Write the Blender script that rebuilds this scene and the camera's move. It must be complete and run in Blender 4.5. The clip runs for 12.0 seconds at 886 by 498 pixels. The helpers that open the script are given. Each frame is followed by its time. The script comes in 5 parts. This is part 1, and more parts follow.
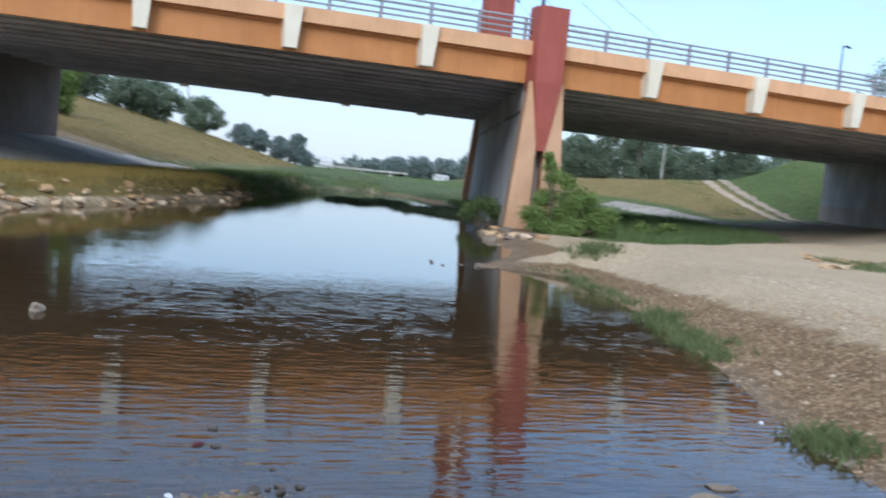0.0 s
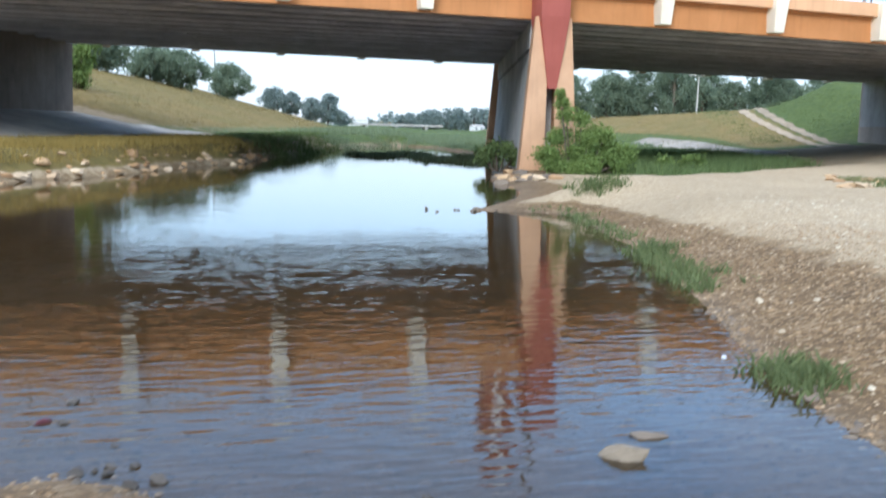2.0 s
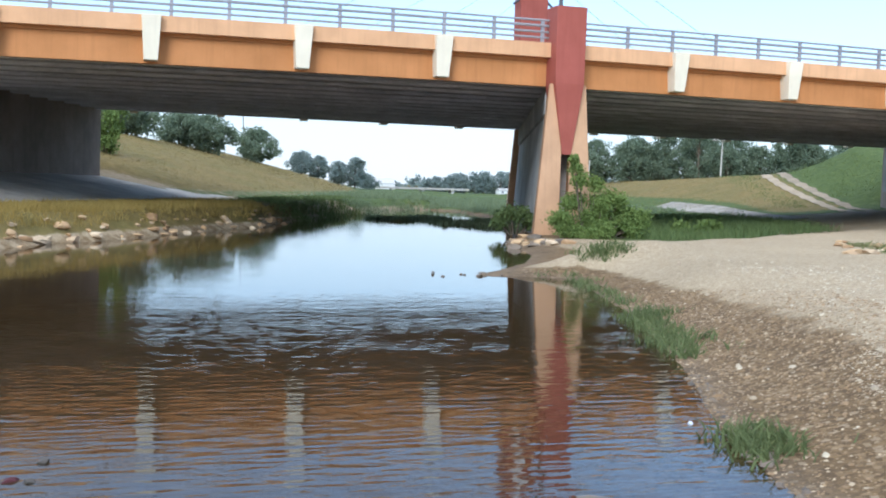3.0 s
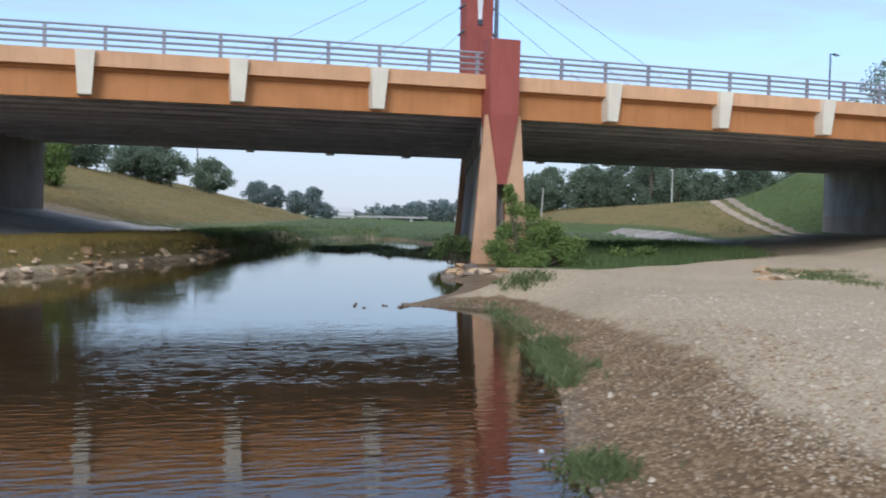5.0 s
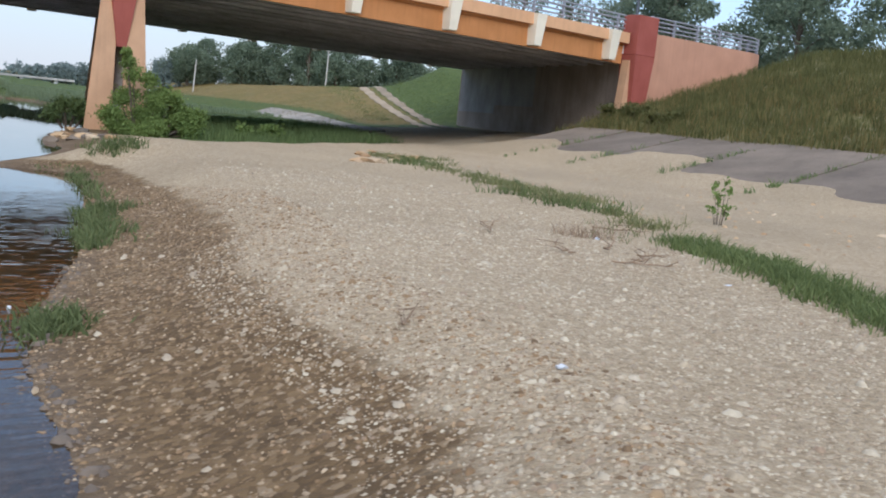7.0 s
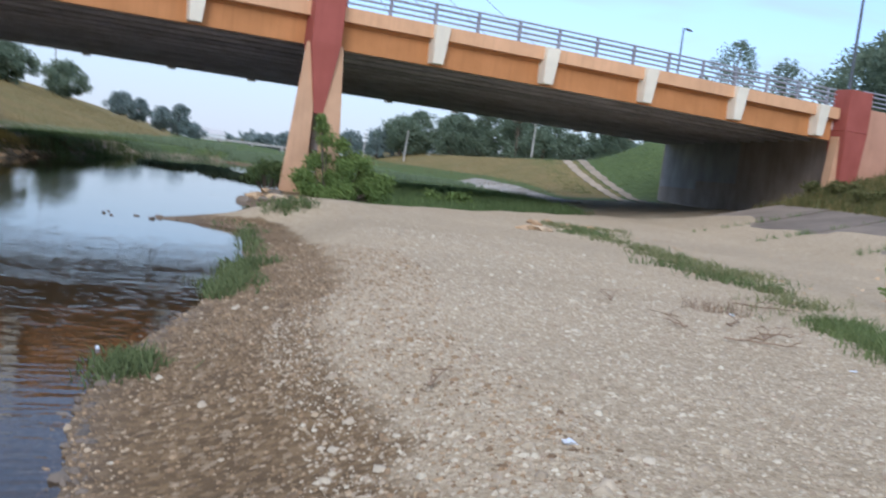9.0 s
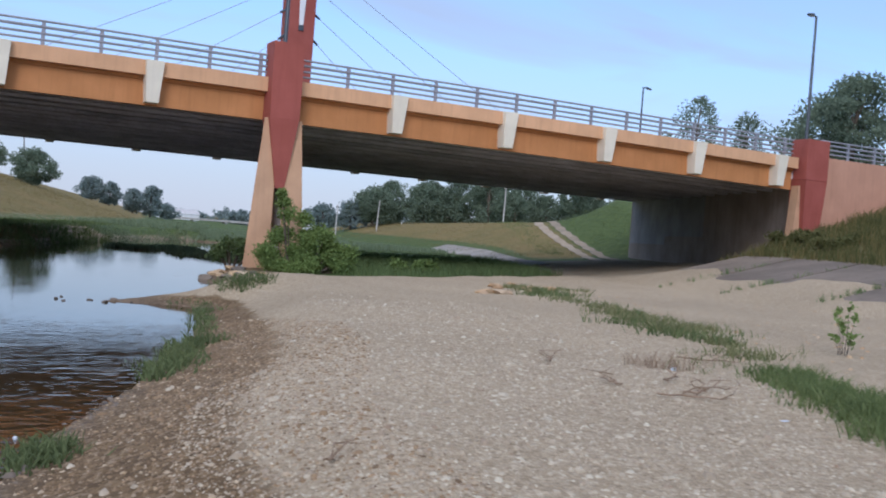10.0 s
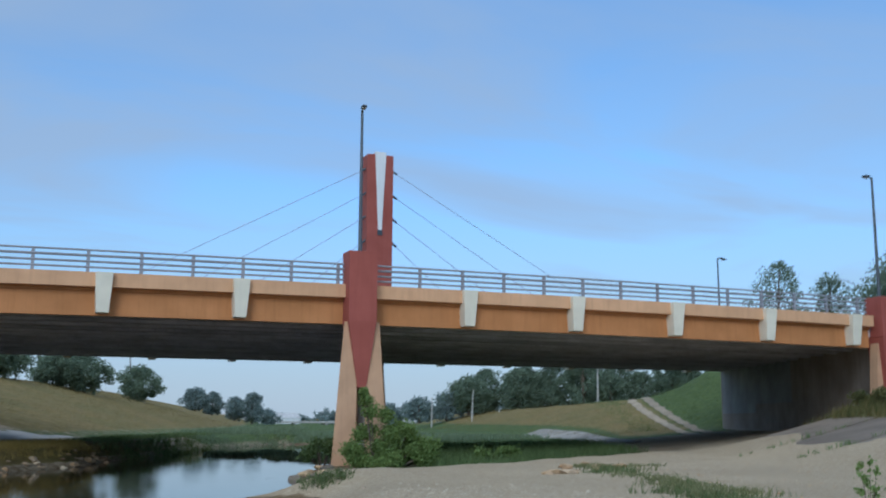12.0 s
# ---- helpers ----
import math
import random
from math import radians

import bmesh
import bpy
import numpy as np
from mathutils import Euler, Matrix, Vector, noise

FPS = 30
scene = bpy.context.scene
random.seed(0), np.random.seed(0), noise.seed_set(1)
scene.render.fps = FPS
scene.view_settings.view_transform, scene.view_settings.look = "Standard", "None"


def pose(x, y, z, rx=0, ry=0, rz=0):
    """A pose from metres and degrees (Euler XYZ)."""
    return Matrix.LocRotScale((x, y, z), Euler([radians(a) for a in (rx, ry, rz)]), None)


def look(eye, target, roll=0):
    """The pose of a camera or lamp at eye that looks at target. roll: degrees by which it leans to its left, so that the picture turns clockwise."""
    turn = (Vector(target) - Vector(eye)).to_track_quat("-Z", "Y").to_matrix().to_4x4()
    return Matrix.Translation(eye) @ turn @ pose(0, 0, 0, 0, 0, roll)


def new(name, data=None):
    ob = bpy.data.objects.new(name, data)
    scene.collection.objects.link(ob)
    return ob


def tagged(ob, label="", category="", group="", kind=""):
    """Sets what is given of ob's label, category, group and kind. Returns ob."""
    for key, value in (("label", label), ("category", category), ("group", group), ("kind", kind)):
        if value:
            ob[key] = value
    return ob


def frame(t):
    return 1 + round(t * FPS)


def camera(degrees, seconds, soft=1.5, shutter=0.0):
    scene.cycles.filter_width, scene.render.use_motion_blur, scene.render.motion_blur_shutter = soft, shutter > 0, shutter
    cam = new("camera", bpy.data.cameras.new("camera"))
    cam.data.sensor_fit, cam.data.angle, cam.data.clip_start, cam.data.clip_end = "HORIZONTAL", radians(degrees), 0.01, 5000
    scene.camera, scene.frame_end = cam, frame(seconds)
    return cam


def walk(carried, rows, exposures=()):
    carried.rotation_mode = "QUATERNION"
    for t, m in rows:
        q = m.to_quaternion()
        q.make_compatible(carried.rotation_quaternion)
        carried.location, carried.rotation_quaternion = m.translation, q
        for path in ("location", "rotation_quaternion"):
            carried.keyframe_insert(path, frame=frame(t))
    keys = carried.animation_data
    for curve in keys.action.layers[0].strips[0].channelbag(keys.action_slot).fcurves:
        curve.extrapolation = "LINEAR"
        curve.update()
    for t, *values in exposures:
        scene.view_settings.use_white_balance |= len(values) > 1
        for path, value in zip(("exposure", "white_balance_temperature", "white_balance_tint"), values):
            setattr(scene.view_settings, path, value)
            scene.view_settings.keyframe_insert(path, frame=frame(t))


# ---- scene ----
cam = camera(46.2, 12.0, 1.9, 0.55)

EXPOSURES = [(0, 0.15, 5550, 10), (1.5, 0.48, 5600, 8), (2, 0.62, 5600, 8), (3, 0.45, 5600, 8), (5, -0.12, 5700, 13), (5.5, -0.25, 5750, 15), (6.5, -0.08, 5850, 13), (8.5, -0.02, 5560, 13), (9.5, -0.06, 5500, 16), (10.0, -0.33, 5520, 17), (10.5, -0.45, 5550, 14), (11.0, -0.5, 5600, 11), (11.5, -0.45, 5400, 6), (12, -0.62, 5150, 4)]
PATH = [
    (0, (-23.543, -50.113, 2.677), (-22.835, -48.247, 2.538), 5.8),
    (0.5, (-22.92, -49.645, 2.465), (-22.374, -47.725, 2.341), 4.3),
    (1, (-22.431, -49.403, 2.346), (-21.964, -47.473, 2.106), 3.0),
    (1.5, (-22.183, -49.434, 2.325), (-21.596, -47.547, 2.015), 3.4),
    (2, (-21.691, -49.389, 2.488), (-21.063, -47.504, 2.252), 1.7),
    (2.5, (-21.163, -49.475, 2.54), (-20.57, -47.571, 2.388), 1.9),
    (3, (-21.196, -49.913, 2.586), (-20.619, -48.002, 2.469), 1.8),
    (5, (-20.161, -50.703, 2.75), (-19.515, -48.812, 2.688), 1.2),
    (5.5, (-19.447, -50.783, 2.663), (-18.699, -48.931, 2.563), 0.9),
    (6, (-18.845, -51.124, 2.566), (-17.91, -49.37, 2.34), 1.5),
    (6.5, (-18.606, -51.497, 2.662), (-17.380, -49.937, 2.413), 5.6),
    (8.5, (-17.302, -51.973, 2.6), (-16.247, -50.287, 2.397), 9.6),
    (9, (-16.869, -52.003, 2.608), (-15.995, -50.211, 2.452), 7.4),
    (9.5, (-16.431, -51.917, 2.615), (-15.598, -50.1, 2.542), 5.8),
    (10, (-16.215, -52.174, 2.665), (-15.314, -50.388, 2.642), 4.5),
    (10.5, (-16.481, -52.934, 2.64), (-15.609, -51.135, 2.597), 3.2),
    (11, (-16.355, -53.562, 2.636), (-15.556, -51.732, 2.742), 2.5),
    (11.5, (-16.534, -54.602, 2.695), (-15.787, -52.781, 3.054), 2.0),
    (12, (-16.209, -55.137, 2.716), (-15.499, -53.296, 3.043), 0.2),
]
walk(cam, [(t, look(eye, target, roll)) for t, eye, target, roll in PATH], EXPOSURES)

# ---------------------------------------------------------------- world, sun
SUN_DIR = Vector((-0.5, -0.78, 0.42)).normalized()      # towards the sun, veiled by cloud

world = bpy.data.worlds.new("world")
scene.world = world
world.use_nodes = True


def build_sky():
    nt = world.node_tree
    nt.nodes.clear()
    out = nt.nodes.new("ShaderNodeOutputWorld")
    bg = nt.nodes.new("ShaderNodeBackground")
    sky = nt.nodes.new("ShaderNodeTexSky")
    sky.sky_type = "NISHITA"
    sky.sun_disc = False
    sky.sun_elevation = math.asin(SUN_DIR.z)
    sky.sun_rotation = math.atan2(SUN_DIR.x, SUN_DIR.y)
    sky.air_density, sky.dust_density, sky.ozone_density = 1.0, 0.3, 3.0
    tc = nt.nodes.new("ShaderNodeTexCoord")
    sep = nt.nodes.new("ShaderNodeSeparateXYZ")
    nt.links.new(tc.outputs["Generated"], sep.inputs[0])
    # the cloud layer is flat: project the direction on a plane overhead
    add = nt.nodes.new("ShaderNodeMath"); add.operation = "MAXIMUM"; add.inputs[1].default_value = 0.0
    nt.links.new(sep.outputs[2], add.inputs[0])
    add2 = nt.nodes.new("ShaderNodeMath"); add2.operation = "ADD"; add2.inputs[1].default_value = 0.16
    nt.links.new(add.outputs[0], add2.inputs[0])
    dx = nt.nodes.new("ShaderNodeMath"); dx.operation = "DIVIDE"
    dy = nt.nodes.new("ShaderNodeMath"); dy.operation = "DIVIDE"
    nt.links.new(sep.outputs[0], dx.inputs[0]); nt.links.new(add2.outputs[0], dx.inputs[1])
    nt.links.new(sep.outputs[1], dy.inputs[0]); nt.links.new(add2.outputs[0], dy.inputs[1])
    comb = nt.nodes.new("ShaderNodeCombineXYZ")
    nt.links.new(dx.outputs[0], comb.inputs[0]); nt.links.new(dy.outputs[0], comb.inputs[1])
    mp = nt.nodes.new("ShaderNodeMapping")
    mp.inputs["Rotation"].default_value = (0, 0, radians(24))
    mp.inputs["Scale"].default_value = (0.75, 1.5, 1.0)
    nt.links.new(comb.outputs[0], mp.inputs[0])
    no = nt.nodes.new("ShaderNodeTexNoise")
    no.inputs["Scale"].default_value = 1.1
    no.inputs["Detail"].default_value = 5
    no.inputs["Roughness"].default_value = 0.5
    no.inputs["Distortion"].default_value = 0.5
    nt.links.new(mp.outputs[0], no.inputs["Vector"])
    cr = nt.nodes.new("ShaderNodeValToRGB")
    cr.color_ramp.elements[0].position, cr.color_ramp.elements[0].color = 0.34, (0.08, 0.08, 0.08, 1)
    cr.color_ramp.elements[1].position, cr.color_ramp.elements[1].color = 0.64, (0.78, 0.78, 0.78, 1)
    nt.links.new(no.outputs["Fac"], cr.inputs[0])
    # haze thickens towards the horizon
    hz = nt.nodes.new("ShaderNodeMapRange")
    hz.inputs["From Min"].default_value, hz.inputs["From Max"].default_value = 0.0, 0.32
    hz.inputs["To Min"].default_value, hz.inputs["To Max"].default_value = 0.88, 0.0
    hz.interpolation_type = "SMOOTHSTEP"
    nt.links.new(sep.outputs[2], hz.inputs["Value"])
    mx = nt.nodes.new("ShaderNodeMath"); mx.operation = "MAXIMUM"
    nt.links.new(cr.outputs[0], mx.inputs[0]); nt.links.new(hz.outputs[0], mx.inputs[1])
    # the sheet of cloud closes overhead, and is warmer there
    top = nt.nodes.new("ShaderNodeMapRange"); top.interpolation_type = "SMOOTHSTEP"
    top.inputs["From Min"].default_value, top.inputs["From Max"].default_value = 0.42, 0.75
    top.inputs["To Max"].default_value = 0.9
    nt.links.new(sep.outputs[2], top.inputs["Value"])
    mx2 = nt.nodes.new("ShaderNodeMath"); mx2.operation = "MAXIMUM"
    nt.links.new(mx.outputs[0], mx2.inputs[0]); nt.links.new(top.outputs[0], mx2.inputs[1])
    tint = nt.nodes.new("ShaderNodeMixRGB")
    tint.inputs[1].default_value, tint.inputs[2].default_value = CLOUD, (5.7, 5.4, 5.1, 1)
    nt.links.new(top.outputs[0], tint.inputs[0])
    low = nt.nodes.new("ShaderNodeMixRGB")
    low.inputs[2].default_value = HAZE
    nt.links.new(hz.outputs[0], low.inputs[0]); nt.links.new(tint.outputs[0], low.inputs[1])
    sc = nt.nodes.new("ShaderNodeVectorMath"); sc.operation = "MULTIPLY"
    sc.inputs[1].default_value = SKY_GAIN
    nt.links.new(sky.outputs[0], sc.inputs[0])
    mix = nt.nodes.new("ShaderNodeMixRGB")
    nt.links.new(mx2.outputs[0], mix.inputs[0])
    nt.links.new(sc.outputs[0], mix.inputs[1])
    nt.links.new(low.outputs[0], mix.inputs[2])
    nt.links.new(mix.outputs[0], bg.inputs[0])
    # thin cloud is brightest overhead
    zen = nt.nodes.new("ShaderNodeMapRange"); zen.interpolation_type = "SMOOTHSTEP"
    zen.inputs["From Min"].default_value, zen.inputs["From Max"].default_value = 0.35, 1.0
    zen.inputs["To Min"].default_value, zen.inputs["To Max"].default_value = SKY_STRENGTH, SKY_STRENGTH * 2.6
    nt.links.new(sep.outputs[2], zen.inputs["Value"])
    nt.links.new(zen.outputs[0], bg.inputs[1])
    nt.links.new(bg.outputs[0], out.inputs[0])


SKY_GAIN, SKY_STRENGTH, CLOUD, HAZE = (1.72, 1.82, 1.82), 0.12, (5.15, 5.75, 6.7, 1), (5.75, 5.9, 6.4, 1)
build_sky()
sun_data = bpy.data.lights.new("sun", "SUN")
sun_data.energy, sun_data.angle, sun_data.color = 1.9, radians(22), (1.0, 0.92, 0.81)
sun = new("sun", sun_data)
sun.matrix_world = look(SUN_DIR * 200, (0, 0, 0))


# ---------------------------------------------------------------- materials
def mat_nodes(name):
    m = bpy.data.materials.new(name)
    m.use_nodes = True
    nt = m.node_tree
    b = nt.nodes["Principled BSDF"]
    return m, nt, b


def coords(nt, scale=(1, 1, 1)):
    g = nt.nodes.new("ShaderNodeNewGeometry")
    mp = nt.nodes.new("ShaderNodeMapping")
    mp.inputs["Scale"].default_value = scale
    nt.links.new(g.outputs["Position"], mp.inputs[0])
    return mp.outputs[0]


def noise_tex(nt, vec, scale, detail=4, rough=0.55):
    n = nt.nodes.new("ShaderNodeTexNoise")
    n.inputs["Scale"].default_value, n.inputs["Detail"].default_value, n.inputs["Roughness"].default_value = scale, detail, rough
    nt.links.new(vec, n.inputs["Vector"])
    return n.outputs["Fac"]


def ramp(nt, fac, stops):
    r = nt.nodes.new("ShaderNodeValToRGB")
    els = r.color_ramp.elements
    while len(els) < len(stops):
        els.new(0.5)
    for e, (p, c) in zip(els, stops):
        e.position, e.color = p, (*c, 1)
    nt.links.new(fac, r.inputs[0])
    return r.outputs[0]


def mixc(nt, fac, a, b, mode="MIX"):
    m = nt.nodes.new("ShaderNodeMixRGB")
    m.blend_type = mode
    for socket, v in zip(m.inputs, (fac, a, b)):
        if isinstance(v, (int, float)):
            socket.default_value = v
        elif isinstance(v, tuple):
            socket.default_value = (*v, 1)
        else:
            nt.links.new(v, socket)
    return m.outputs[0]


def bump(nt, b, height, strength, dist):
    n = nt.nodes.new("ShaderNodeBump")
    n.inputs["Strength"].default_value, n.inputs["Distance"].default_value = strength, dist
    nt.links.new(height, n.inputs["Height"])
    nt.links.new(n.outputs[0], b.inputs["Normal"])


def painted(name, col, rough=0.7, grime=0.35, streak=0.5, metal=0.0):
    """Painted concrete or metal with rain streaks, blotches and fine grain."""
    m, nt, b = mat_nodes(name)
    v = coords(nt)
    blot = noise_tex(nt, v, 0.55, 5)
    st = noise_tex(nt, coords(nt, (3.2, 3.2, 0.22)), 1.4, 5)
    fine = noise_tex(nt, v, 14, 4, 0.7)
    dark = tuple(c * (1 - grime) for c in col)
    light = tuple(min(1, c * 1.08 + 0.01) for c in col)
    c1 = ramp(nt, blot, [(0.3, tuple(c * (1 - grime * 0.4) for c in col)), (0.72, light)])
    sf = ramp(nt, st, [(0.5, (0, 0, 0)), (0.85, (streak, streak, streak))])
    c2 = mixc(nt, sf, c1, dark)
    c3 = mixc(nt, 0.12, c2, ramp(nt, fine, [(0.3, (0.35, 0.35, 0.35)), (0.7, (0.65, 0.65, 0.65))]), "OVERLAY")
    nt.links.new(c3, b.inputs["Base Color"])
    b.inputs["Roughness"].default_value = rough
    b.inputs["Metallic"].default_value = metal
    b.inputs["Specular IOR Level"].default_value = 0.3
    bump(nt, b, fine, 0.25, 0.01)
    return m


def foliage(name, lo, hi, rough=0.75, trans=0.38):
    m, nt, b = mat_nodes(name)
    g = nt.nodes.new("ShaderNodeNewGeometry")
    n = noise_tex(nt, coords(nt), 0.45, 3)
    f = nt.nodes.new("ShaderNodeMath"); f.operation = "MULTIPLY_ADD"
    f.inputs[1].default_value = 0.5
    nt.links.new(g.outputs["Random Per Island"], f.inputs[0])
    h = nt.nodes.new("ShaderNodeMath"); h.operation = "MULTIPLY"; h.inputs[1].default_value = 0.5
    nt.links.new(n, h.inputs[0])
    nt.links.new(h.outputs[0], f.inputs[2])
    c = ramp(nt, f.outputs[0], [(0.1, lo), (0.85, hi)])
    nt.links.new(c, b.inputs["Base Color"])
    b.inputs["Roughness"].default_value = rough
    b.inputs["Specular IOR Level"].default_value = 0.15
    t = nt.nodes.new("ShaderNodeBsdfTranslucent")
    nt.links.new(c, t.inputs[0])
    mx = nt.nodes.new("ShaderNodeMixShader")
    mx.inputs[0].default_value = trans
    nt.links.new(b.outputs[0], mx.inputs[1]); nt.links.new(t.outputs[0], mx.inputs[2])
    nt.links.new(mx.outputs[0], nt.nodes["Material Output"].inputs[0])
    return m


def stone_mat(name, cols, scale=3.0):
    m, nt, b = mat_nodes(name)
    g = nt.nodes.new("ShaderNodeNewGeometry")
    oi = nt.nodes.new("ShaderNodeObjectInfo")
    s = nt.nodes.new("ShaderNodeMath"); s.operation = "ADD"
    nt.links.new(g.outputs["Random Per Island"], s.inputs[0]); nt.links.new(oi.outputs["Random"], s.inputs[1])
    fr = nt.nodes.new("ShaderNodeMath"); fr.operation = "FRACT"
    nt.links.new(s.outputs[0], fr.inputs[0])
    base = ramp(nt, fr.outputs[0], [(i / max(1, len(cols) - 1), c) for i, c in enumerate(cols)])
    n = noise_tex(nt, coords(nt), scale, 6, 0.65)
    c = mixc(nt, 0.55, base, ramp(nt, n, [(0.25, (0.25, 0.23, 0.2)), (0.75, (0.72, 0.7, 0.66))]), "OVERLAY")
    nt.links.new(c, b.inputs["Base Color"])
    b.inputs["Roughness"].default_value = 0.85
    bump(nt, b, n, 0.5, 0.03)
    return m


def concrete(name, col, joints=0.0, rough=0.85):
    m, nt, b = mat_nodes(name)
    v = coords(nt)
    n1 = noise_tex(nt, v, 0.35, 6, 0.6)
    n2 = noise_tex(nt, v, 9, 5, 0.7)
    st = noise_tex(nt, coords(nt, (1.5, 1.5, 0.15)), 1.1, 5)
    c = ramp(nt, n1, [(0.25, tuple(x * 0.62 for x in col)), (0.75, tuple(min(1, x * 1.2) for x in col))])
    c = mixc(nt, 0.3, c, ramp(nt, n2, [(0.3, (0.3, 0.3, 0.3)), (0.7, (0.7, 0.7, 0.7))]), "OVERLAY")
    c = mixc(nt, ramp(nt, st, [(0.52, (0, 0, 0)), (0.8, (0.45, 0.45, 0.45))]), c, tuple(x * 0.45 for x in col))
    oi = nt.nodes.new("ShaderNodeObjectInfo")
    c = mixc(nt, 0.5, c, ramp(nt, oi.outputs["Random"], [(0.0, (0.34, 0.34, 0.35)), (1.0, (0.62, 0.61, 0.59))]), "OVERLAY")
    nt.links.new(c, b.inputs["Base Color"])
    b.inputs["Roughness"].default_value = rough
    b.inputs["Specular IOR Level"].default_value = 0.25
    bump(nt, b, n2, 0.35, 0.02)
    return m


M_orange = painted("orange_paint", (0.52, 0.225, 0.075), grime=0.35)
M_cap = painted("apricot_paint", (0.66, 0.38, 0.2), grime=0.3)
M_cream = painted("cream_paint", (0.8, 0.73, 0.57), grime=0.25, streak=0.35)
M_red = painted("brick_red_paint", (0.33, 0.085, 0.06), grime=0.3)
M_tan = painted("tan_paint", (0.58, 0.35, 0.2), grime=0.4)
M_wing = painted("wall_tan_paint", (0.5, 0.27, 0.17), grime=0.3)
M_rail = painted("railing_paint", (0.33, 0.335, 0.36), 0.5, 0.3, 0.2, 0.3)
M_lamp = painted("lamp_post_paint", (0.09, 0.1, 0.11), 0.45, 0.2, 0.2, 0.5)
M_pale_post = painted("pale_post", (0.5, 0.47, 0.42), 0.7, 0.3)
M_white = painted("white_trim", (0.75, 0.75, 0.73), 0.6, 0.15)
M_cable = painted("cable_steel", (0.4, 0.4, 0.42), 0.4, 0.2, 0.1, 0.6)
M_conc = concrete("pier_concrete", (0.56, 0.55, 0.53))
M_dark_conc = concrete("deck_concrete", (0.58, 0.57, 0.59))
M_cover = concrete("cover_paint", (0.36, 0.35, 0.34))
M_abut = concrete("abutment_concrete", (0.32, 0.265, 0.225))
M_slab = concrete("slope_concrete", (0.19, 0.155, 0.118))
M_slab_pale = concrete("pale_slope_concrete", (0.54, 0.51, 0.46))
M_toe = concrete("toe_slab_concrete", (0.33, 0.3, 0.25))
M_track = concrete("track_gravel", (0.36, 0.29, 0.2))
M_asphalt = concrete("asphalt", (0.055, 0.055, 0.055))
M_leaf = foliage("bush_leaves", (0.1, 0.15, 0.04), (0.26, 0.35, 0.11))
M_tree = foliage("tree_leaves", (0.11, 0.15, 0.1), (0.25, 0.31, 0.21), trans=0.5)
# distance haze mixed into the leaf colour: paler and bluer than the nearer trees
M_hazed_tree = foliage("hazed_tree_leaves", (0.17, 0.22, 0.21), (0.29, 0.35, 0.32), trans=0.5)
# reed green washed pale, so the colour carries the haze of distance
M_hazed_reed = foliage("hazed_reed_blades", (0.14, 0.18, 0.1), (0.27, 0.32, 0.18), trans=0.5)
M_grass = foliage("grass_blades", (0.085, 0.12, 0.04), (0.23, 0.28, 0.11), trans=0.45)
M_slope_grass = foliage("slope_grass_blades", (0.05, 0.065, 0.02), (0.19, 0.18, 0.07))
M_dry = foliage("dry_grass_blades", (0.12, 0.095, 0.035), (0.28, 0.225, 0.09))
M_gold = foliage("gold_grass_blades", (0.2, 0.15, 0.04), (0.46, 0.34, 0.11), trans=0.45)
M_shore = foliage("shore_weed_leaves", (0.075, 0.1, 0.04), (0.2, 0.24, 0.1), trans=0.4)
M_weed = foliage("weed_blades", (0.1, 0.13, 0.05), (0.28, 0.27, 0.13))
M_reed = foliage("reed_blades", (0.085, 0.125, 0.045), (0.21, 0.28, 0.11), trans=0.45)
M_bark = stone_mat("bark", [(0.1, 0.075, 0.055), (0.15, 0.12, 0.09)], 5)
M_rock = stone_mat("bank_rock", [(0.4, 0.25, 0.12), (0.5, 0.36, 0.21), (0.32, 0.19, 0.09), (0.58, 0.48, 0.34)])
M_wet_rock = stone_mat("wet_rock", [(0.12, 0.1, 0.085), (0.2, 0.16, 0.12), (0.09, 0.08, 0.07)])
M_pebble = stone_mat("pale_pebbles", [(0.358, 0.292, 0.199), (0.457, 0.392, 0.284), (0.288, 0.231, 0.157), (0.417, 0.351, 0.256), (0.516, 0.463, 0.35), (0.268, 0.191, 0.124)], 9)
M_brown_pebble = stone_mat("brown_pebbles", [(0.2, 0.13, 0.066), (0.3, 0.205, 0.115), (0.13, 0.085, 0.045), (0.46, 0.37, 0.25), (0.22, 0.145, 0.075), (0.36, 0.26, 0.15)], 9)
M_dark_rock = stone_mat("dark_rock", [(0.05, 0.045, 0.04), (0.09, 0.08, 0.07)], 9)
M_river_rock = stone_mat("river_rock", [(0.2, 0.165, 0.12), (0.32, 0.28, 0.22), (0.12, 0.1, 0.075)], 11)
M_wood = stone_mat("driftwood", [(0.2, 0.14, 0.09), (0.3, 0.22, 0.15)], 6)
M_litter = painted("litter_plastic", (0.58, 0.61, 0.65), 0.4, 0.15)
M_red_cloth = painted("red_litter", (0.075, 0.016, 0.02), 0.6, 0.3)


